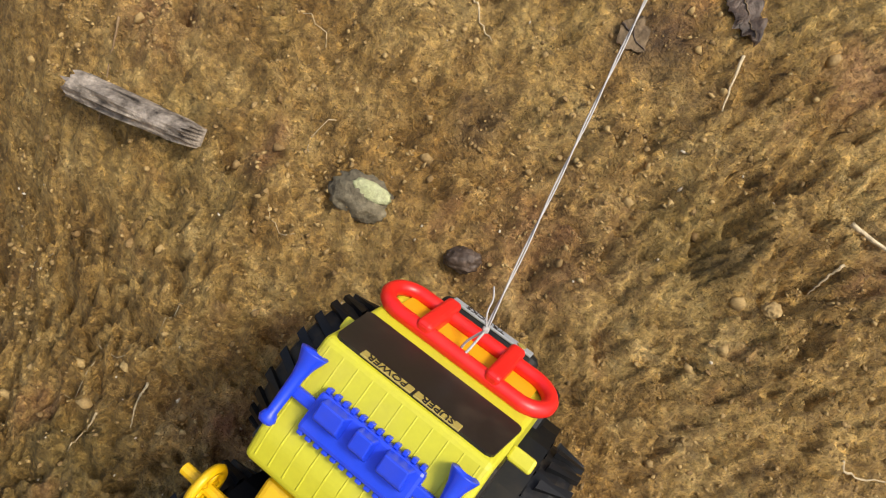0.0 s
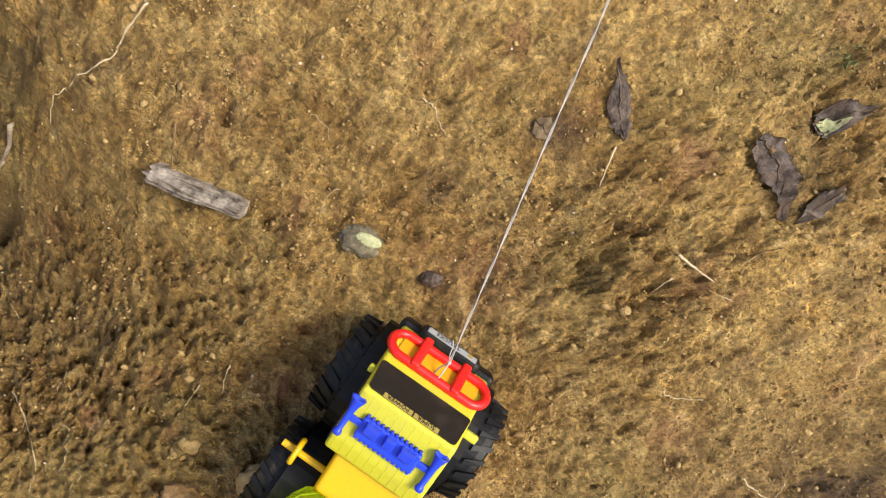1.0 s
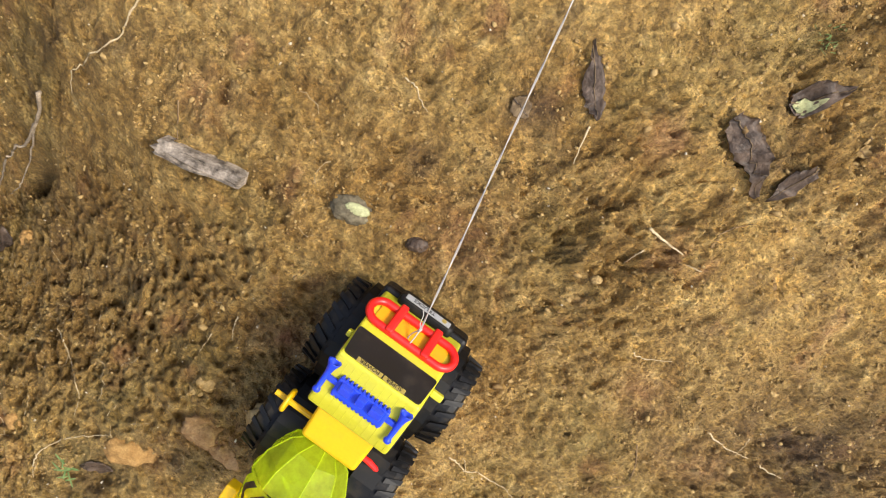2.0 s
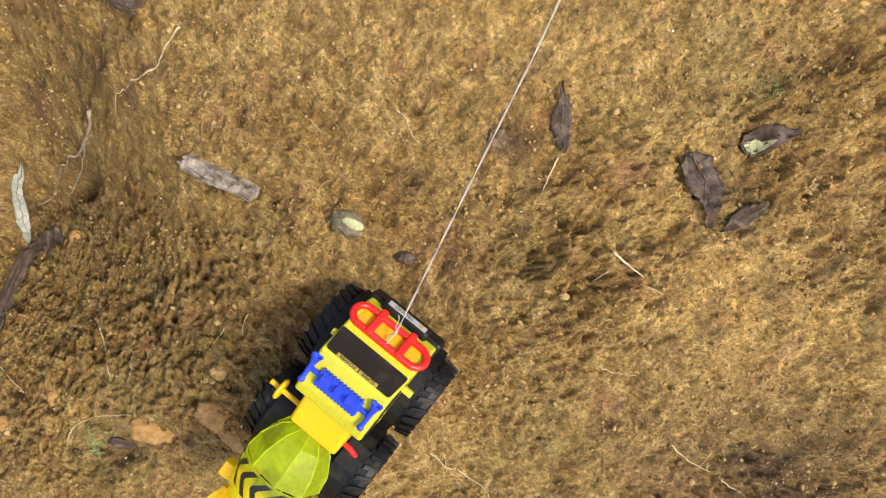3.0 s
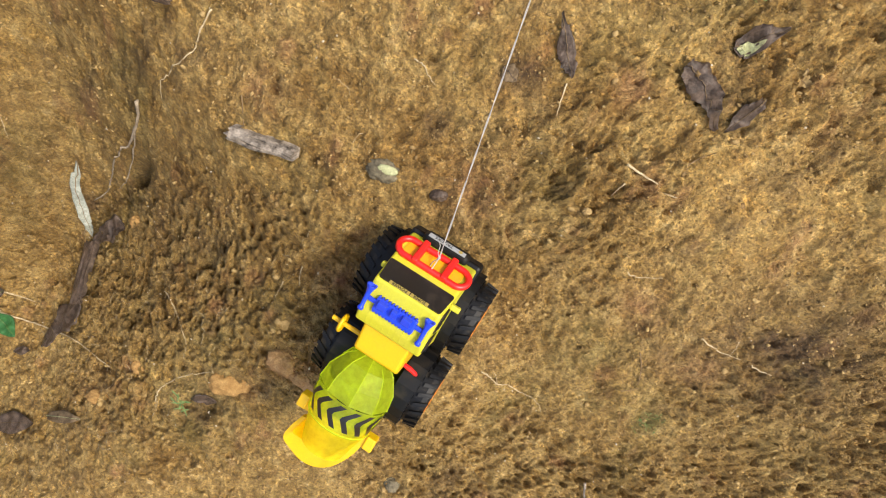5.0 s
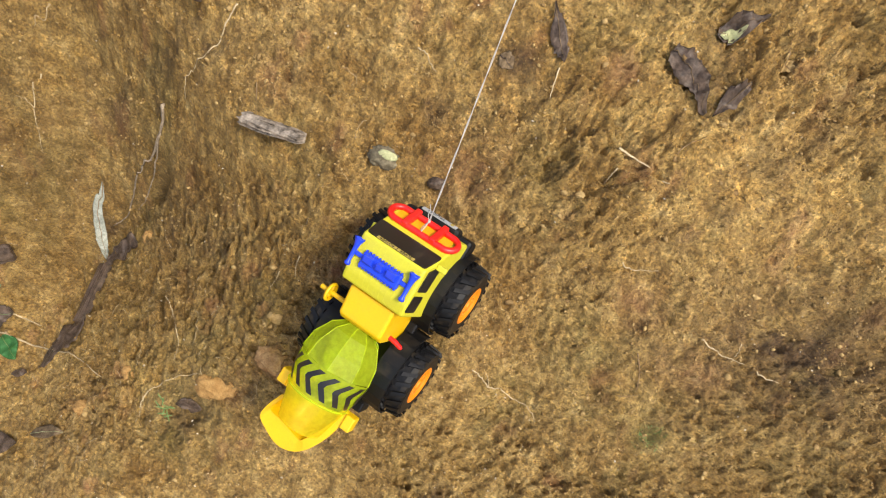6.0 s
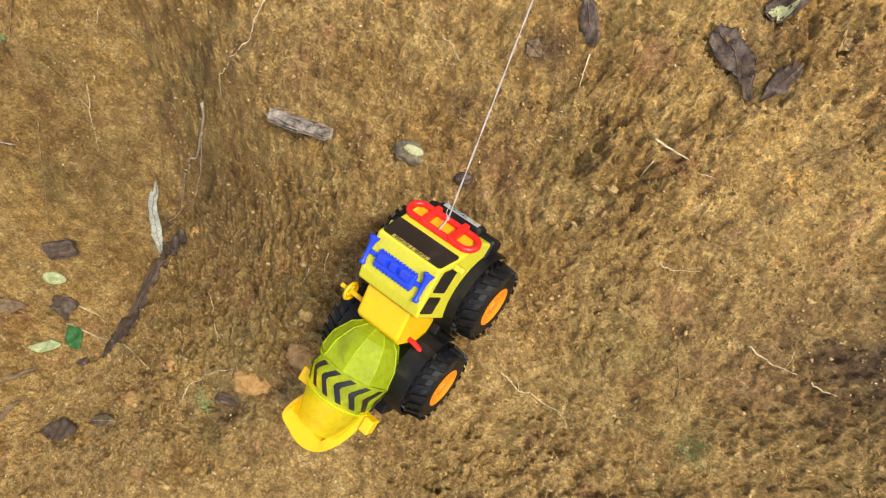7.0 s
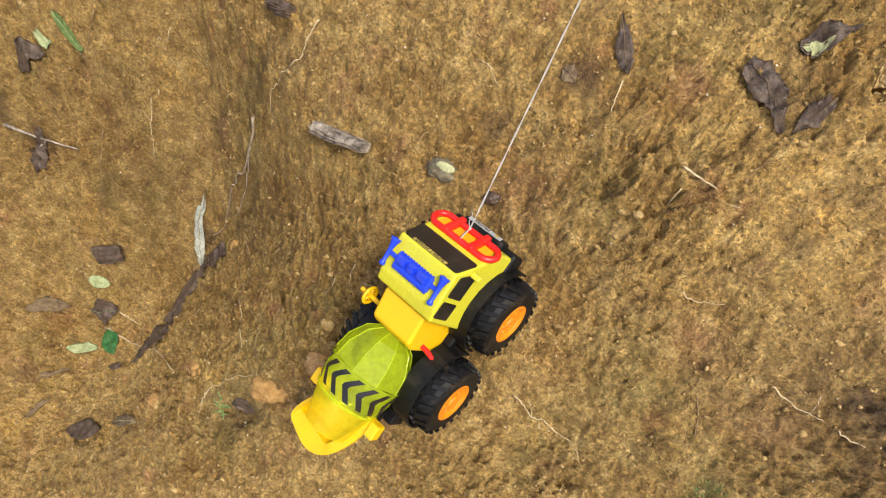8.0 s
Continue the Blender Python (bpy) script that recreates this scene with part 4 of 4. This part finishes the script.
def bark_piece(name, label, a, b, width, thick, seed=0, mat=BARK):
    """A short weathered slab of bark with lengthwise ridges."""
    rng = np.random.RandomState(seed)
    a, b = Vector((*a, 0)), Vector((*b, 0))
    a.z, b.z = ground_at(a.x, a.y), ground_at(b.x, b.y)
    o = (a + b) / 2
    d = (b - a)
    length = d.length
    d.normalize()
    e = 0.015
    nrm = Vector((-(bank(o.x + e, o.y)[0] - bank(o.x - e, o.y)[0]) / (2 * e), -(bank(o.x, o.y + e)[0] - bank(o.x, o.y - e)[0]) / (2 * e), 1)).normalized()
    side = nrm.cross(d).normalized()
    n, m = 26, 13
    verts, faces = [], []
    ridge = rng.uniform(0, 1, m)
    for layer in (1, 0):
        for i in range(n):
            f = i / (n - 1)
            w = width / 2 * (0.92 + 0.22 * noise.noise((f * 3.0, seed * 2.3, 0.5)) - 0.25 * max(0, f - 0.85) / 0.15)
            for j in range(m):
                s = 2 * j / (m - 1) - 1
                ragged = (rng.uniform(-0.06, 0.03) * length if i in (0, n - 1) and layer else 0)
                h = thick * (0.55 + 0.5 * (1 - s * s) + 0.45 * ridge[j] * (0.6 + 0.4 * math.sin(9 * f + 5 * ridge[j]))) if layer else -thick * 0.4
                verts.append(d * (length * (f - 0.5) + ragged) + side * (w * s) + nrm * h)
    k = n * m
    for i in range(n - 1):
        for j in range(m - 1):
            q = i * m + j
            faces.append((q, q + m, q + m + 1, q + 1))
            faces.append((k + q, k + q + 1, k + q + m + 1, k + q + m))
    rim = [j for j in range(m)] + [i * m + m - 1 for i in range(1, n)] + [(n - 1) * m + j for j in range(m - 2, -1, -1)] + [i * m for i in range(n - 2, 0, -1)]
    for p, q in zip(rim, rim[1:] + rim[:1]):
        faces.append((p, q, k + q, k + p))
    ob = new(name, mesh_of(name, verts, faces, mat))
    ob.location = o + nrm * thick * 0.6
    return tagged(ob, label, "bark")


def sprout(name, label, x, y, blades, length, mat, seed, spread=0.004):
    """A tuft: an empty at its foot with each blade a part."""
    rng = np.random.RandomState(seed)
    foot = new(name, None)
    foot.location = (x, y, ground_at(x, y))
    tagged(foot, label, "plant")
    for k in range(blades):
        a = rng.uniform(0, 2 * math.pi)
        L, w = length * rng.uniform(0.6, 1.1), length * rng.uniform(0.06, 0.11)
        d = Vector((math.cos(a), math.sin(a), 0))
        s = Vector((-d.y, d.x, 0))
        b0 = Vector((rng.normal(0, spread), rng.normal(0, spread), 0))
        verts, faces = [], []
        for i in range(6):
            f = i / 5
            p = b0 + d * (L * 0.85 * f) + Vector((0, -0.15, 1)) * (L * (0.55 * f - 0.30 * f * f) + 0.001)
            g = ground_at(x + p.x, y + p.y) - foot.location.z
            p.z = max(p.z, g + 0.0008)
            ww = w * (1 - f) ** 0.6 * (0.6 + 0.8 * f)
            verts += [p + s * ww, p + Vector((0, 0, -ww * 0.4)), p - s * ww]
        for i in range(5):
            q = i * 3
            faces += [(q, q + 3, q + 4, q + 1), (q + 1, q + 4, q + 5, q + 2)]
        ob = new("blade", mesh_of("blade", verts, faces, mat, True))
        ob.parent = foot
    return foot


# gully litter
leaf("eucalyptus_leaf", "long grey-green dry leaf lying in the gully", [(-0.472, 0.440), (-0.474, 0.408), (-0.455, 0.376), (-0.431, 0.349)], 0.018, GREY_LEAF, 1.0, 0.005, 0.12, 0.03, 1, BROWN_ROOT)
leaf("rotten_leaf", "dark rotten curled leaf in the gully", [(-0.368, 0.366), (-0.395, 0.358), (-0.424, 0.342)], 0.042, DARK_LEAF, 0.9, 0.002, 0.2, 0.35, 2, DARK_LEAF)
bark_piece("bark_strip", "dark peeling strip of bark in the gully", (-0.426, 0.340), (-0.410, 0.243), 0.036, 0.007, 3, DARK_LEAF)
leaf("rotten_leaf", "broad dark grey rotten leaf across the gully", [(-0.412, 0.255), (-0.428, 0.215), (-0.436, 0.190)], 0.052, DARK_LEAF, 0.9, 0.002, 0.12, 0.4, 4, DARK_LEAF)
leaf("rotten_leaf", "narrow dark rotten leaf under a pale root", [(-0.430, 0.212), (-0.446, 0.185), (-0.462, 0.163)], 0.026, DARK_LEAF, 0.9, 0.001, 0.1, 0.3, 5, DARK_LEAF)
leaf("pale_leaf", "small pale green oval leaf", [(-0.613, 0.242), (-0.598, 0.249), (-0.581, 0.258)], 0.018, PALE_LEAF, 1.0, 0.002, 0.1, 0.04, 6, LICHEN)
leaf("pale_leaf", "pale green leaf beside a fresh green one", [(-0.611, 0.134), (-0.586, 0.148), (-0.558, 0.163)], 0.022, PALE_LEAF, 1.0, 0.002, 0.1, 0.1, 7, LICHEN)
leaf("green_leaf", "fresh dark green leaf beside a pale root", [(-0.560, 0.192), (-0.541, 0.180), (-0.520, 0.167)], 0.034, GREEN_LEAF, 1.0, 0.003, 0.12, 0.08, 8, GRASS)
leaf("rotten_leaf", "dark crumpled leaf with a green tinge", [(-0.598, 0.206), (-0.577, 0.220), (-0.557, 0.233)], 0.030, DARK_LEAF, 1.0, 0.002, 0.25, 0.35, 9, GRASS)
bark_piece("bark_chip", "square dark chip of bark with pale flecks", (-0.610, 0.280), (-0.567, 0.305), 0.036, 0.006, 10, DARK_LEAF)
leaf("dry_leaf", "grey-brown dry leaf pressed into the clay", [(-0.700, 0.148), (-0.668, 0.172), (-0.634, 0.195)], 0.020, BROWN_LEAF, 1.0, 0.001, 0.1, 0.3, 11, BROWN_ROOT)
leaf("rotten_leaf", "dark grey rotten leaf on the gully floor", [(-0.505, 0.022), (-0.465, 0.036), (-0.418, 0.049)], 0.034, DARK_LEAF, 1.0, 0.002, 0.15, 0.2, 12, BROWN_LEAF)
leaf("dry_leaf", "greenish brown dry leaf half under the soil", [(-0.398, 0.068), (-0.365, 0.076), (-0.330, 0.083)], 0.020, BROWN_LEAF, 1.0, 0.002, 0.2, 0.15, 13, LICHEN)
leaf("rotten_leaf", "small dark rotten leaf", [(-0.512, 0.143), (-0.497, 0.149), (-0.482, 0.152)], 0.016, DARK_LEAF, 1.0, 0.002, 0.15, 0.2, 14, DARK_LEAF)
leaf("rotten_leaf", "dark leaf by the green sprout", [(-0.176, 0.158), (-0.160, 0.162), (-0.142, 0.163)], 0.012, DARK_LEAF, 1.0, 0.001, 0.2, 0.3, 15, DARK_LEAF)
leaf("rotten_leaf", "dark slate-coloured leaf on the gully's far side", [(-0.745, 0.405), (-0.727, 0.420), (-0.708, 0.436)], 0.026, DARK_LEAF, 1.0, 0.002, 0.15, 0.2, 16, BROWN_LEAF)
leaf("pale_leaf", "thin pale blue-green leaf", [(-0.728, 0.446), (-0.712, 0.444), (-0.696, 0.448)], 0.010, PALE_LEAF, 1.0, 0.003, 0.1, 0.1, 17, LICHEN)
leaf("rotten_leaf", "dark torn leaf under a forked stick", [(-0.700, 0.362), (-0.697, 0.338), (-0.700, 0.315)], 0.028, DARK_LEAF, 1.0, 0.001, 0.15, 0.5, 18, DARK_LEAF)
leaf("dry_leaf", "thin brown leaf sliver on the gully floor", [(-0.63, 0.06), (-0.605, 0.085), (-0.585, 0.11)], 0.010, BROWN_LEAF, 1.0, 0.001, 0.1, 0.3, 19, BROWN_ROOT)

leaf("dry_leaf", "brown leaf sliver on the gully floor", [(-0.597, -0.005), (-0.590, 0.022), (-0.581, 0.049)], 0.012, BROWN_LEAF, 1.0, 0.001, 0.1, 0.3, 20, BROWN_ROOT)
bark_piece("bark_clump", "dark flaky clump of bark above the gully", (-0.336, 0.551), (-0.300, 0.546), 0.020, 0.009, 30, DARK_LEAF)

# upper bank litter
leaf("dead_leaf", "dark brown torn leaf with a long stalk end", [(0.194, 0.585), (0.210, 0.576), (0.229, 0.563), (0.250, 0.547)], 0.022, DARK_LEAF, 0.62, 0.003, 0.22, 0.35, 21, BROWN_LEAF)
leaf("dead_leaf", "dark grey leaf fragment with a clean rib", [(0.275, 0.574), (0.266, 0.560), (0.257, 0.546)], 0.016, DARK_LEAF, 1.2, 0.003, 0.2, 0.35, 22, BROWN_LEAF)
leaf("dead_leaf", "narrow dark brown shrivelled leaf", [(0.068, 0.598), (0.080, 0.580), (0.090, 0.566), (0.100, 0.551)], 0.015, DARK_LEAF, 1.3, 0.002, 0.3, 0.4, 23, BROWN_LEAF)
spotted = leaf("dead_leaf", "dark leaf spotted with pale green mould", [(0.226, 0.606), (0.242, 0.614), (0.264, 0.628)], 0.022, DARK_LEAF, 0.7, 0.003, 0.12, 0.25, 24, BROWN_LEAF)
mould = leaf("mould_patch", "pale green mould patch on the dark leaf", [(0.229, 0.604), (0.238, 0.608), (0.248, 0.613)], 0.012, LICHEN, 1.0, 0.0046, 0.05, 0.25, 25, None, "mould")
leaf("dry_leaf", "small pale dry leaf chip", [(0.291, 0.600), (0.298, 0.598), (0.306, 0.594)], 0.009, PALE_STONE, 1.0, 0.002, 0.1, 0.2, 26, BROWN_ROOT)
leaf("dead_leaf", "small purplish dead leaf pressed into the soil", [(0.037, 0.552), (0.045, 0.549), (0.055, 0.545)], 0.014, BROWN_LEAF, 1.0, 0.001, 0.1, 0.2, 27, DARK_LEAF)
leaf("green_leaf", "small dull green leaf chip", [(0.212, 0.110), (0.220, 0.111), (0.230, 0.111)], 0.013, GREEN_LEAF, 1.0, 0.002, 0.06, 0.15, 28, GRASS)
bark_piece("bark_piece", "pale weathered piece of bark on the slope", (-0.204, 0.449), (-0.130, 0.444), 0.017, 0.012, 29)

# stones
rock = stone("stone", "grey stone with a pale lichen cap", -0.038, 0.449, (0.0185, 0.0135, 0.010), GREY_STONE, 0.1, 0.15, 1, rough=0.12)
cap = bmesh.new()
bmesh.ops.create_icosphere(cap, subdivisions=3, radius=1)
for v in cap.verts:
    v.co *= 1 + 0.22 * noise.noise(v.co * 2.2 + Vector((4, 1, 7)))
    v.co = Vector((v.co.x * 0.0115 + 0.003, v.co.y * 0.0055 + 0.0045, v.co.z * 0.0022 + 0.0086))
cap.transform(Matrix.Rotation(radians(38), 4, "X"))
part("lichen", cap, LICHEN, rock, "pale green lichen", smooth=True)
stone("stone", "dark damp clod beside the string", 0.027, 0.442, (0.010, 0.007, 0.006), DARK_LEAF, 0.4, 0.3, 2)
stone("pebble", "small pale pebble set in clay", 0.171, 0.455, (0.005, 0.004, 0.004), PALE_STONE, 0.0, 0.25, 3)
stone("stone", "pale ochre clay stone", 0.034, 0.385, (0.016, 0.012, 0.009), PALE_STONE, 0.3, 0.4, 4)
stone("stone", "pinkish clay stone at the ledge", -0.072, 0.234, (0.022, 0.016, 0.013), PINK_STONE, 0.2, 0.88, 5)
stone("stone", "pinkish clay stone at the ledge", -0.044, 0.221, (0.020, 0.012, 0.012), PINK_STONE, -0.5, 0.84, 6)
stone("stone", "rounded orange clay stone over a hollow", -0.130, 0.193, (0.030, 0.018, 0.015), ORANGE_STONE, 0.15, 0.86, 7)
stone("stone", "broad ochre clay block above the ledge", -0.010, 0.262, (0.034, 0.024, 0.012), PALE_STONE, 0.1, 0.62, 8, rough=0.2)
stone("stone", "grey pebble on the lower slope", 0.110, 0.128, (0.010, 0.012, 0.007), GREY_STONE, 0.0, 0.3, 9)
stone("stone", "small orange clay stone in the gully", -0.313, 0.121, (0.016, 0.012, 0.010), ORANGE_STONE, 0.5, 0.72, 10)
stone("stone", "grey-brown upright stone above the ledge", -0.092, 0.275, (0.010, 0.019, 0.009), PALE_STONE, -0.35, 0.8, 11)
stone("stone", "small orange clay stone in the gully", -0.262, 0.178, (0.011, 0.010, 0.008), ORANGE_STONE, 0.0, 0.75, 12)
stone("stone", "ochre clod on the gully flank", -0.345, 0.372, (0.012, 0.010, 0.009), ORANGE_STONE, 0.0, 0.75, 13)

# roots and twigs
root("root", "pale root crossing the gully floor", [(-0.575, 0.197), (-0.52, 0.197), (-0.476, 0.196), (-0.42, 0.192), (-0.382, 0.187), (-0.31, 0.166)], 0.0017, ROOT, seed=1, lift=0.003)
root("root", "thin pale root at the gully's edge", [(-0.563, 0.231), (-0.537, 0.232), (-0.51, 0.231)], 0.0016, ROOT, seed=2)
root("twig", "pale straw-like twig on the slope", [(0.187, 0.503), (0.205, 0.497), (0.223, 0.493)], 0.0016, ROOT, [[(0.196, 0.489), (0.193, 0.484), (0.192, 0.479)]], 3, "twig")
root("twig", "pale twig end on the slope", [(0.236, 0.492), (0.250, 0.490)], 0.0014, ROOT, seed=4, category="twig")
root("root", "pale thin forked root on the clay", [(0.353, 0.381), (0.372, 0.376), (0.389, 0.373), (0.405, 0.372)], 0.0010, ROOT, [[(0.392, 0.388), (0.394, 0.380), (0.391, 0.370)]], 5)
root("root", "short pale root on the clay", [(0.420, 0.370), (0.443, 0.365)], 0.0010, ROOT, seed=6)
root("root", "pale forked rootlet on the slope", [(0.145, 0.284), (0.160, 0.281), (0.172, 0.277), (0.186, 0.280), (0.210, 0.276), (0.225, 0.272), (0.236, 0.262)], 0.0010, ROOT, [[(0.172, 0.277), (0.166, 0.285), (0.160, 0.288)]], 7)
root("root", "curved thin root on the slope", [(0.243, 0.512), (0.249, 0.524), (0.263, 0.531)], 0.0008, BROWN_ROOT, seed=8)
root("root", "long pale root hanging over the gully head", [(-0.258, 0.536), (-0.266, 0.520), (-0.274, 0.503), (-0.294, 0.490), (-0.306, 0.484), (-0.309, 0.476)], 0.0012, ROOT, seed=9)
root("root", "thin pale forked root on the gully head", [(-0.558, 0.494), (-0.563, 0.468), (-0.560, 0.450), (-0.549, 0.428)], 0.0012, ROOT, [[(-0.562, 0.462), (-0.575, 0.462), (-0.583, 0.456)]], 10)
root("root", "brown root beside a dark hole", [(-0.346, 0.478), (-0.352, 0.464), (-0.383, 0.452), (-0.402, 0.441), (-0.417, 0.431), (-0.451, 0.405)], 0.0023, GREY_ROOT, [[(-0.352, 0.464), (-0.375, 0.446), (-0.385, 0.430), (-0.400, 0.420)]], 11, lift=0.005)
root("root", "pale hooked root at the ledge", [(-0.222, 0.140), (-0.221, 0.158), (-0.201, 0.179), (-0.170, 0.194), (-0.155, 0.198)], 0.0010, ROOT, seed=12)
root("root", "thin pale root on the gully flank", [(-0.260, 0.284), (-0.235, 0.262), (-0.212, 0.237), (-0.204, 0.222), (-0.201, 0.205)], 0.0009, ROOT, [[(-0.235, 0.262), (-0.232, 0.246)]], 13)
root("stem", "dry grass stem on the upper slope", [(0.098, 0.548), (0.102, 0.521)], 0.0009, ROOT, seed=14, category="stem")
root("stem", "thin grey stem beside the bark piece", [(-0.206, 0.474), (-0.198, 0.455), (-0.190, 0.435)], 0.0008, BROWN_ROOT, seed=15, category="stem")
root("root", "short thin root on the crumbly slope", [(0.243, 0.418), (0.262, 0.419), (0.282, 0.424)], 0.0008, ROOT, seed=16)
root("root", "thin crooked root on the slope", [(-0.048, 0.541), (-0.034, 0.535), (-0.019, 0.525)], 0.0008, ROOT, seed=17)
root("root", "small curled pale rootlet on clay", [(-0.090, 0.340), (-0.089, 0.329), (-0.085, 0.319)], 0.0009, ROOT, seed=18)
root("root", "small curled pale rootlet on clay", [(-0.105, 0.319), (-0.107, 0.310), (-0.109, 0.300)], 0.0008, ROOT, seed=19)
root("root", "small crooked pale rootlet", [(0.000, 0.319), (0.003, 0.308), (0.006, 0.303), (0.011, 0.289)], 0.0009, ROOT, seed=20)
root("stick", "grey bent stick on the lower slope", [(0.320, 0.198), (0.330, 0.180), (0.347, 0.160), (0.360, 0.145), (0.378, 0.124)], 0.0017, BARK, seed=21, category="stick")
root("root", "dark stub of a root", [(0.298, 0.160), (0.303, 0.152), (0.300, 0.139)], 0.0022, DARK_LEAF, [[(0.303, 0.152), (0.310, 0.155)]], 22)
root("root", "thin root on the lower slope", [(0.300, 0.115), (0.318, 0.104)], 0.0009, ROOT, seed=23)
root("root", "thin root on the lower slope", [(0.146, 0.085), (0.158, 0.075), (0.163, 0.062)], 0.0009, BROWN_ROOT, seed=24)
root("stem", "dry brown stem on the crumbly slope", [(0.300, 0.350), (0.312, 0.335), (0.318, 0.318)], 0.0010, BROWN_ROOT, [[(0.300, 0.306), (0.312, 0.311), (0.322, 0.316)]], 25, "stem")
root("stick", "grey forked stick on the gully's far side", [(-0.745, 0.335), (-0.712, 0.345), (-0.680, 0.357), (-0.645, 0.372)], 0.0028, BARK, [[(-0.690, 0.353), (-0.705, 0.335)]], 26, "stick")
root("stem", "thin brown upright stem on the gully head", [(-0.622, 0.412), (-0.620, 0.380), (-0.612, 0.345), (-0.606, 0.31)], 0.0012, BROWN_ROOT, seed=27, category="stem")
root("stem", "dry stem beside a grass blade", [(-0.655, 0.510), (-0.652, 0.490), (-0.648, 0.468)], 0.0012, BROWN_ROOT, seed=28, category="stem")
root("root", "thin root high on the gully head", [(-0.560, 0.560), (-0.566, 0.545), (-0.575, 0.532)], 0.0010, ROOT, seed=29)

# living green
sprout("sprout", "small green sprout below the clay ledge", -0.187, 0.148, 9, 0.020, GRASS, 1)
sprout("moss_tuft", "tiny patch of green moss on the clay", 0.354, 0.285, 40, 0.006, GRASS, 2, 0.007)
sprout("moss_tuft", "tiny patch of green moss on the clay", 0.222, 0.645, 30, 0.006, GRASS, 3, 0.006)
leaf("grass_blade", "green grass blade lying on the gully head", [(-0.706, 0.476), (-0.684, 0.470), (-0.652, 0.464)], 0.010, GRASS, 0.8, 0.003, 0.05, 0.03, 31, PALE_LEAF, "grass")


def fine_roots():
    """Hair-thin rootlets in the gully's flank, in one mesh."""
    rng = np.random.RandomState(77)
    bm = bmesh.new()
    for _ in range(60):
        x, y = rng.normal(-0.27, 0.10), rng.normal(0.24, 0.10)
        a = rng.uniform(0, 6.28)
        pts = []
        for k in range(6):
            pts.append((x, y, ground_at(x, y) + 0.0006))
            a += rng.normal(0, 0.5)
            x, y = x + 0.0045 * math.cos(a), y + 0.0045 * math.sin(a)
        tube_bm(pts, 0.0003, 4, bm)
    me = bpy.data.meshes.new("fine_roots")
    bm.to_mesh(me)
    bm.free()
    me.materials.append(ROOT)
    tagged(new("fine_roots", me), "hair-thin pale rootlets in the gully flank", "roots", kind="stuff")


fine_roots()
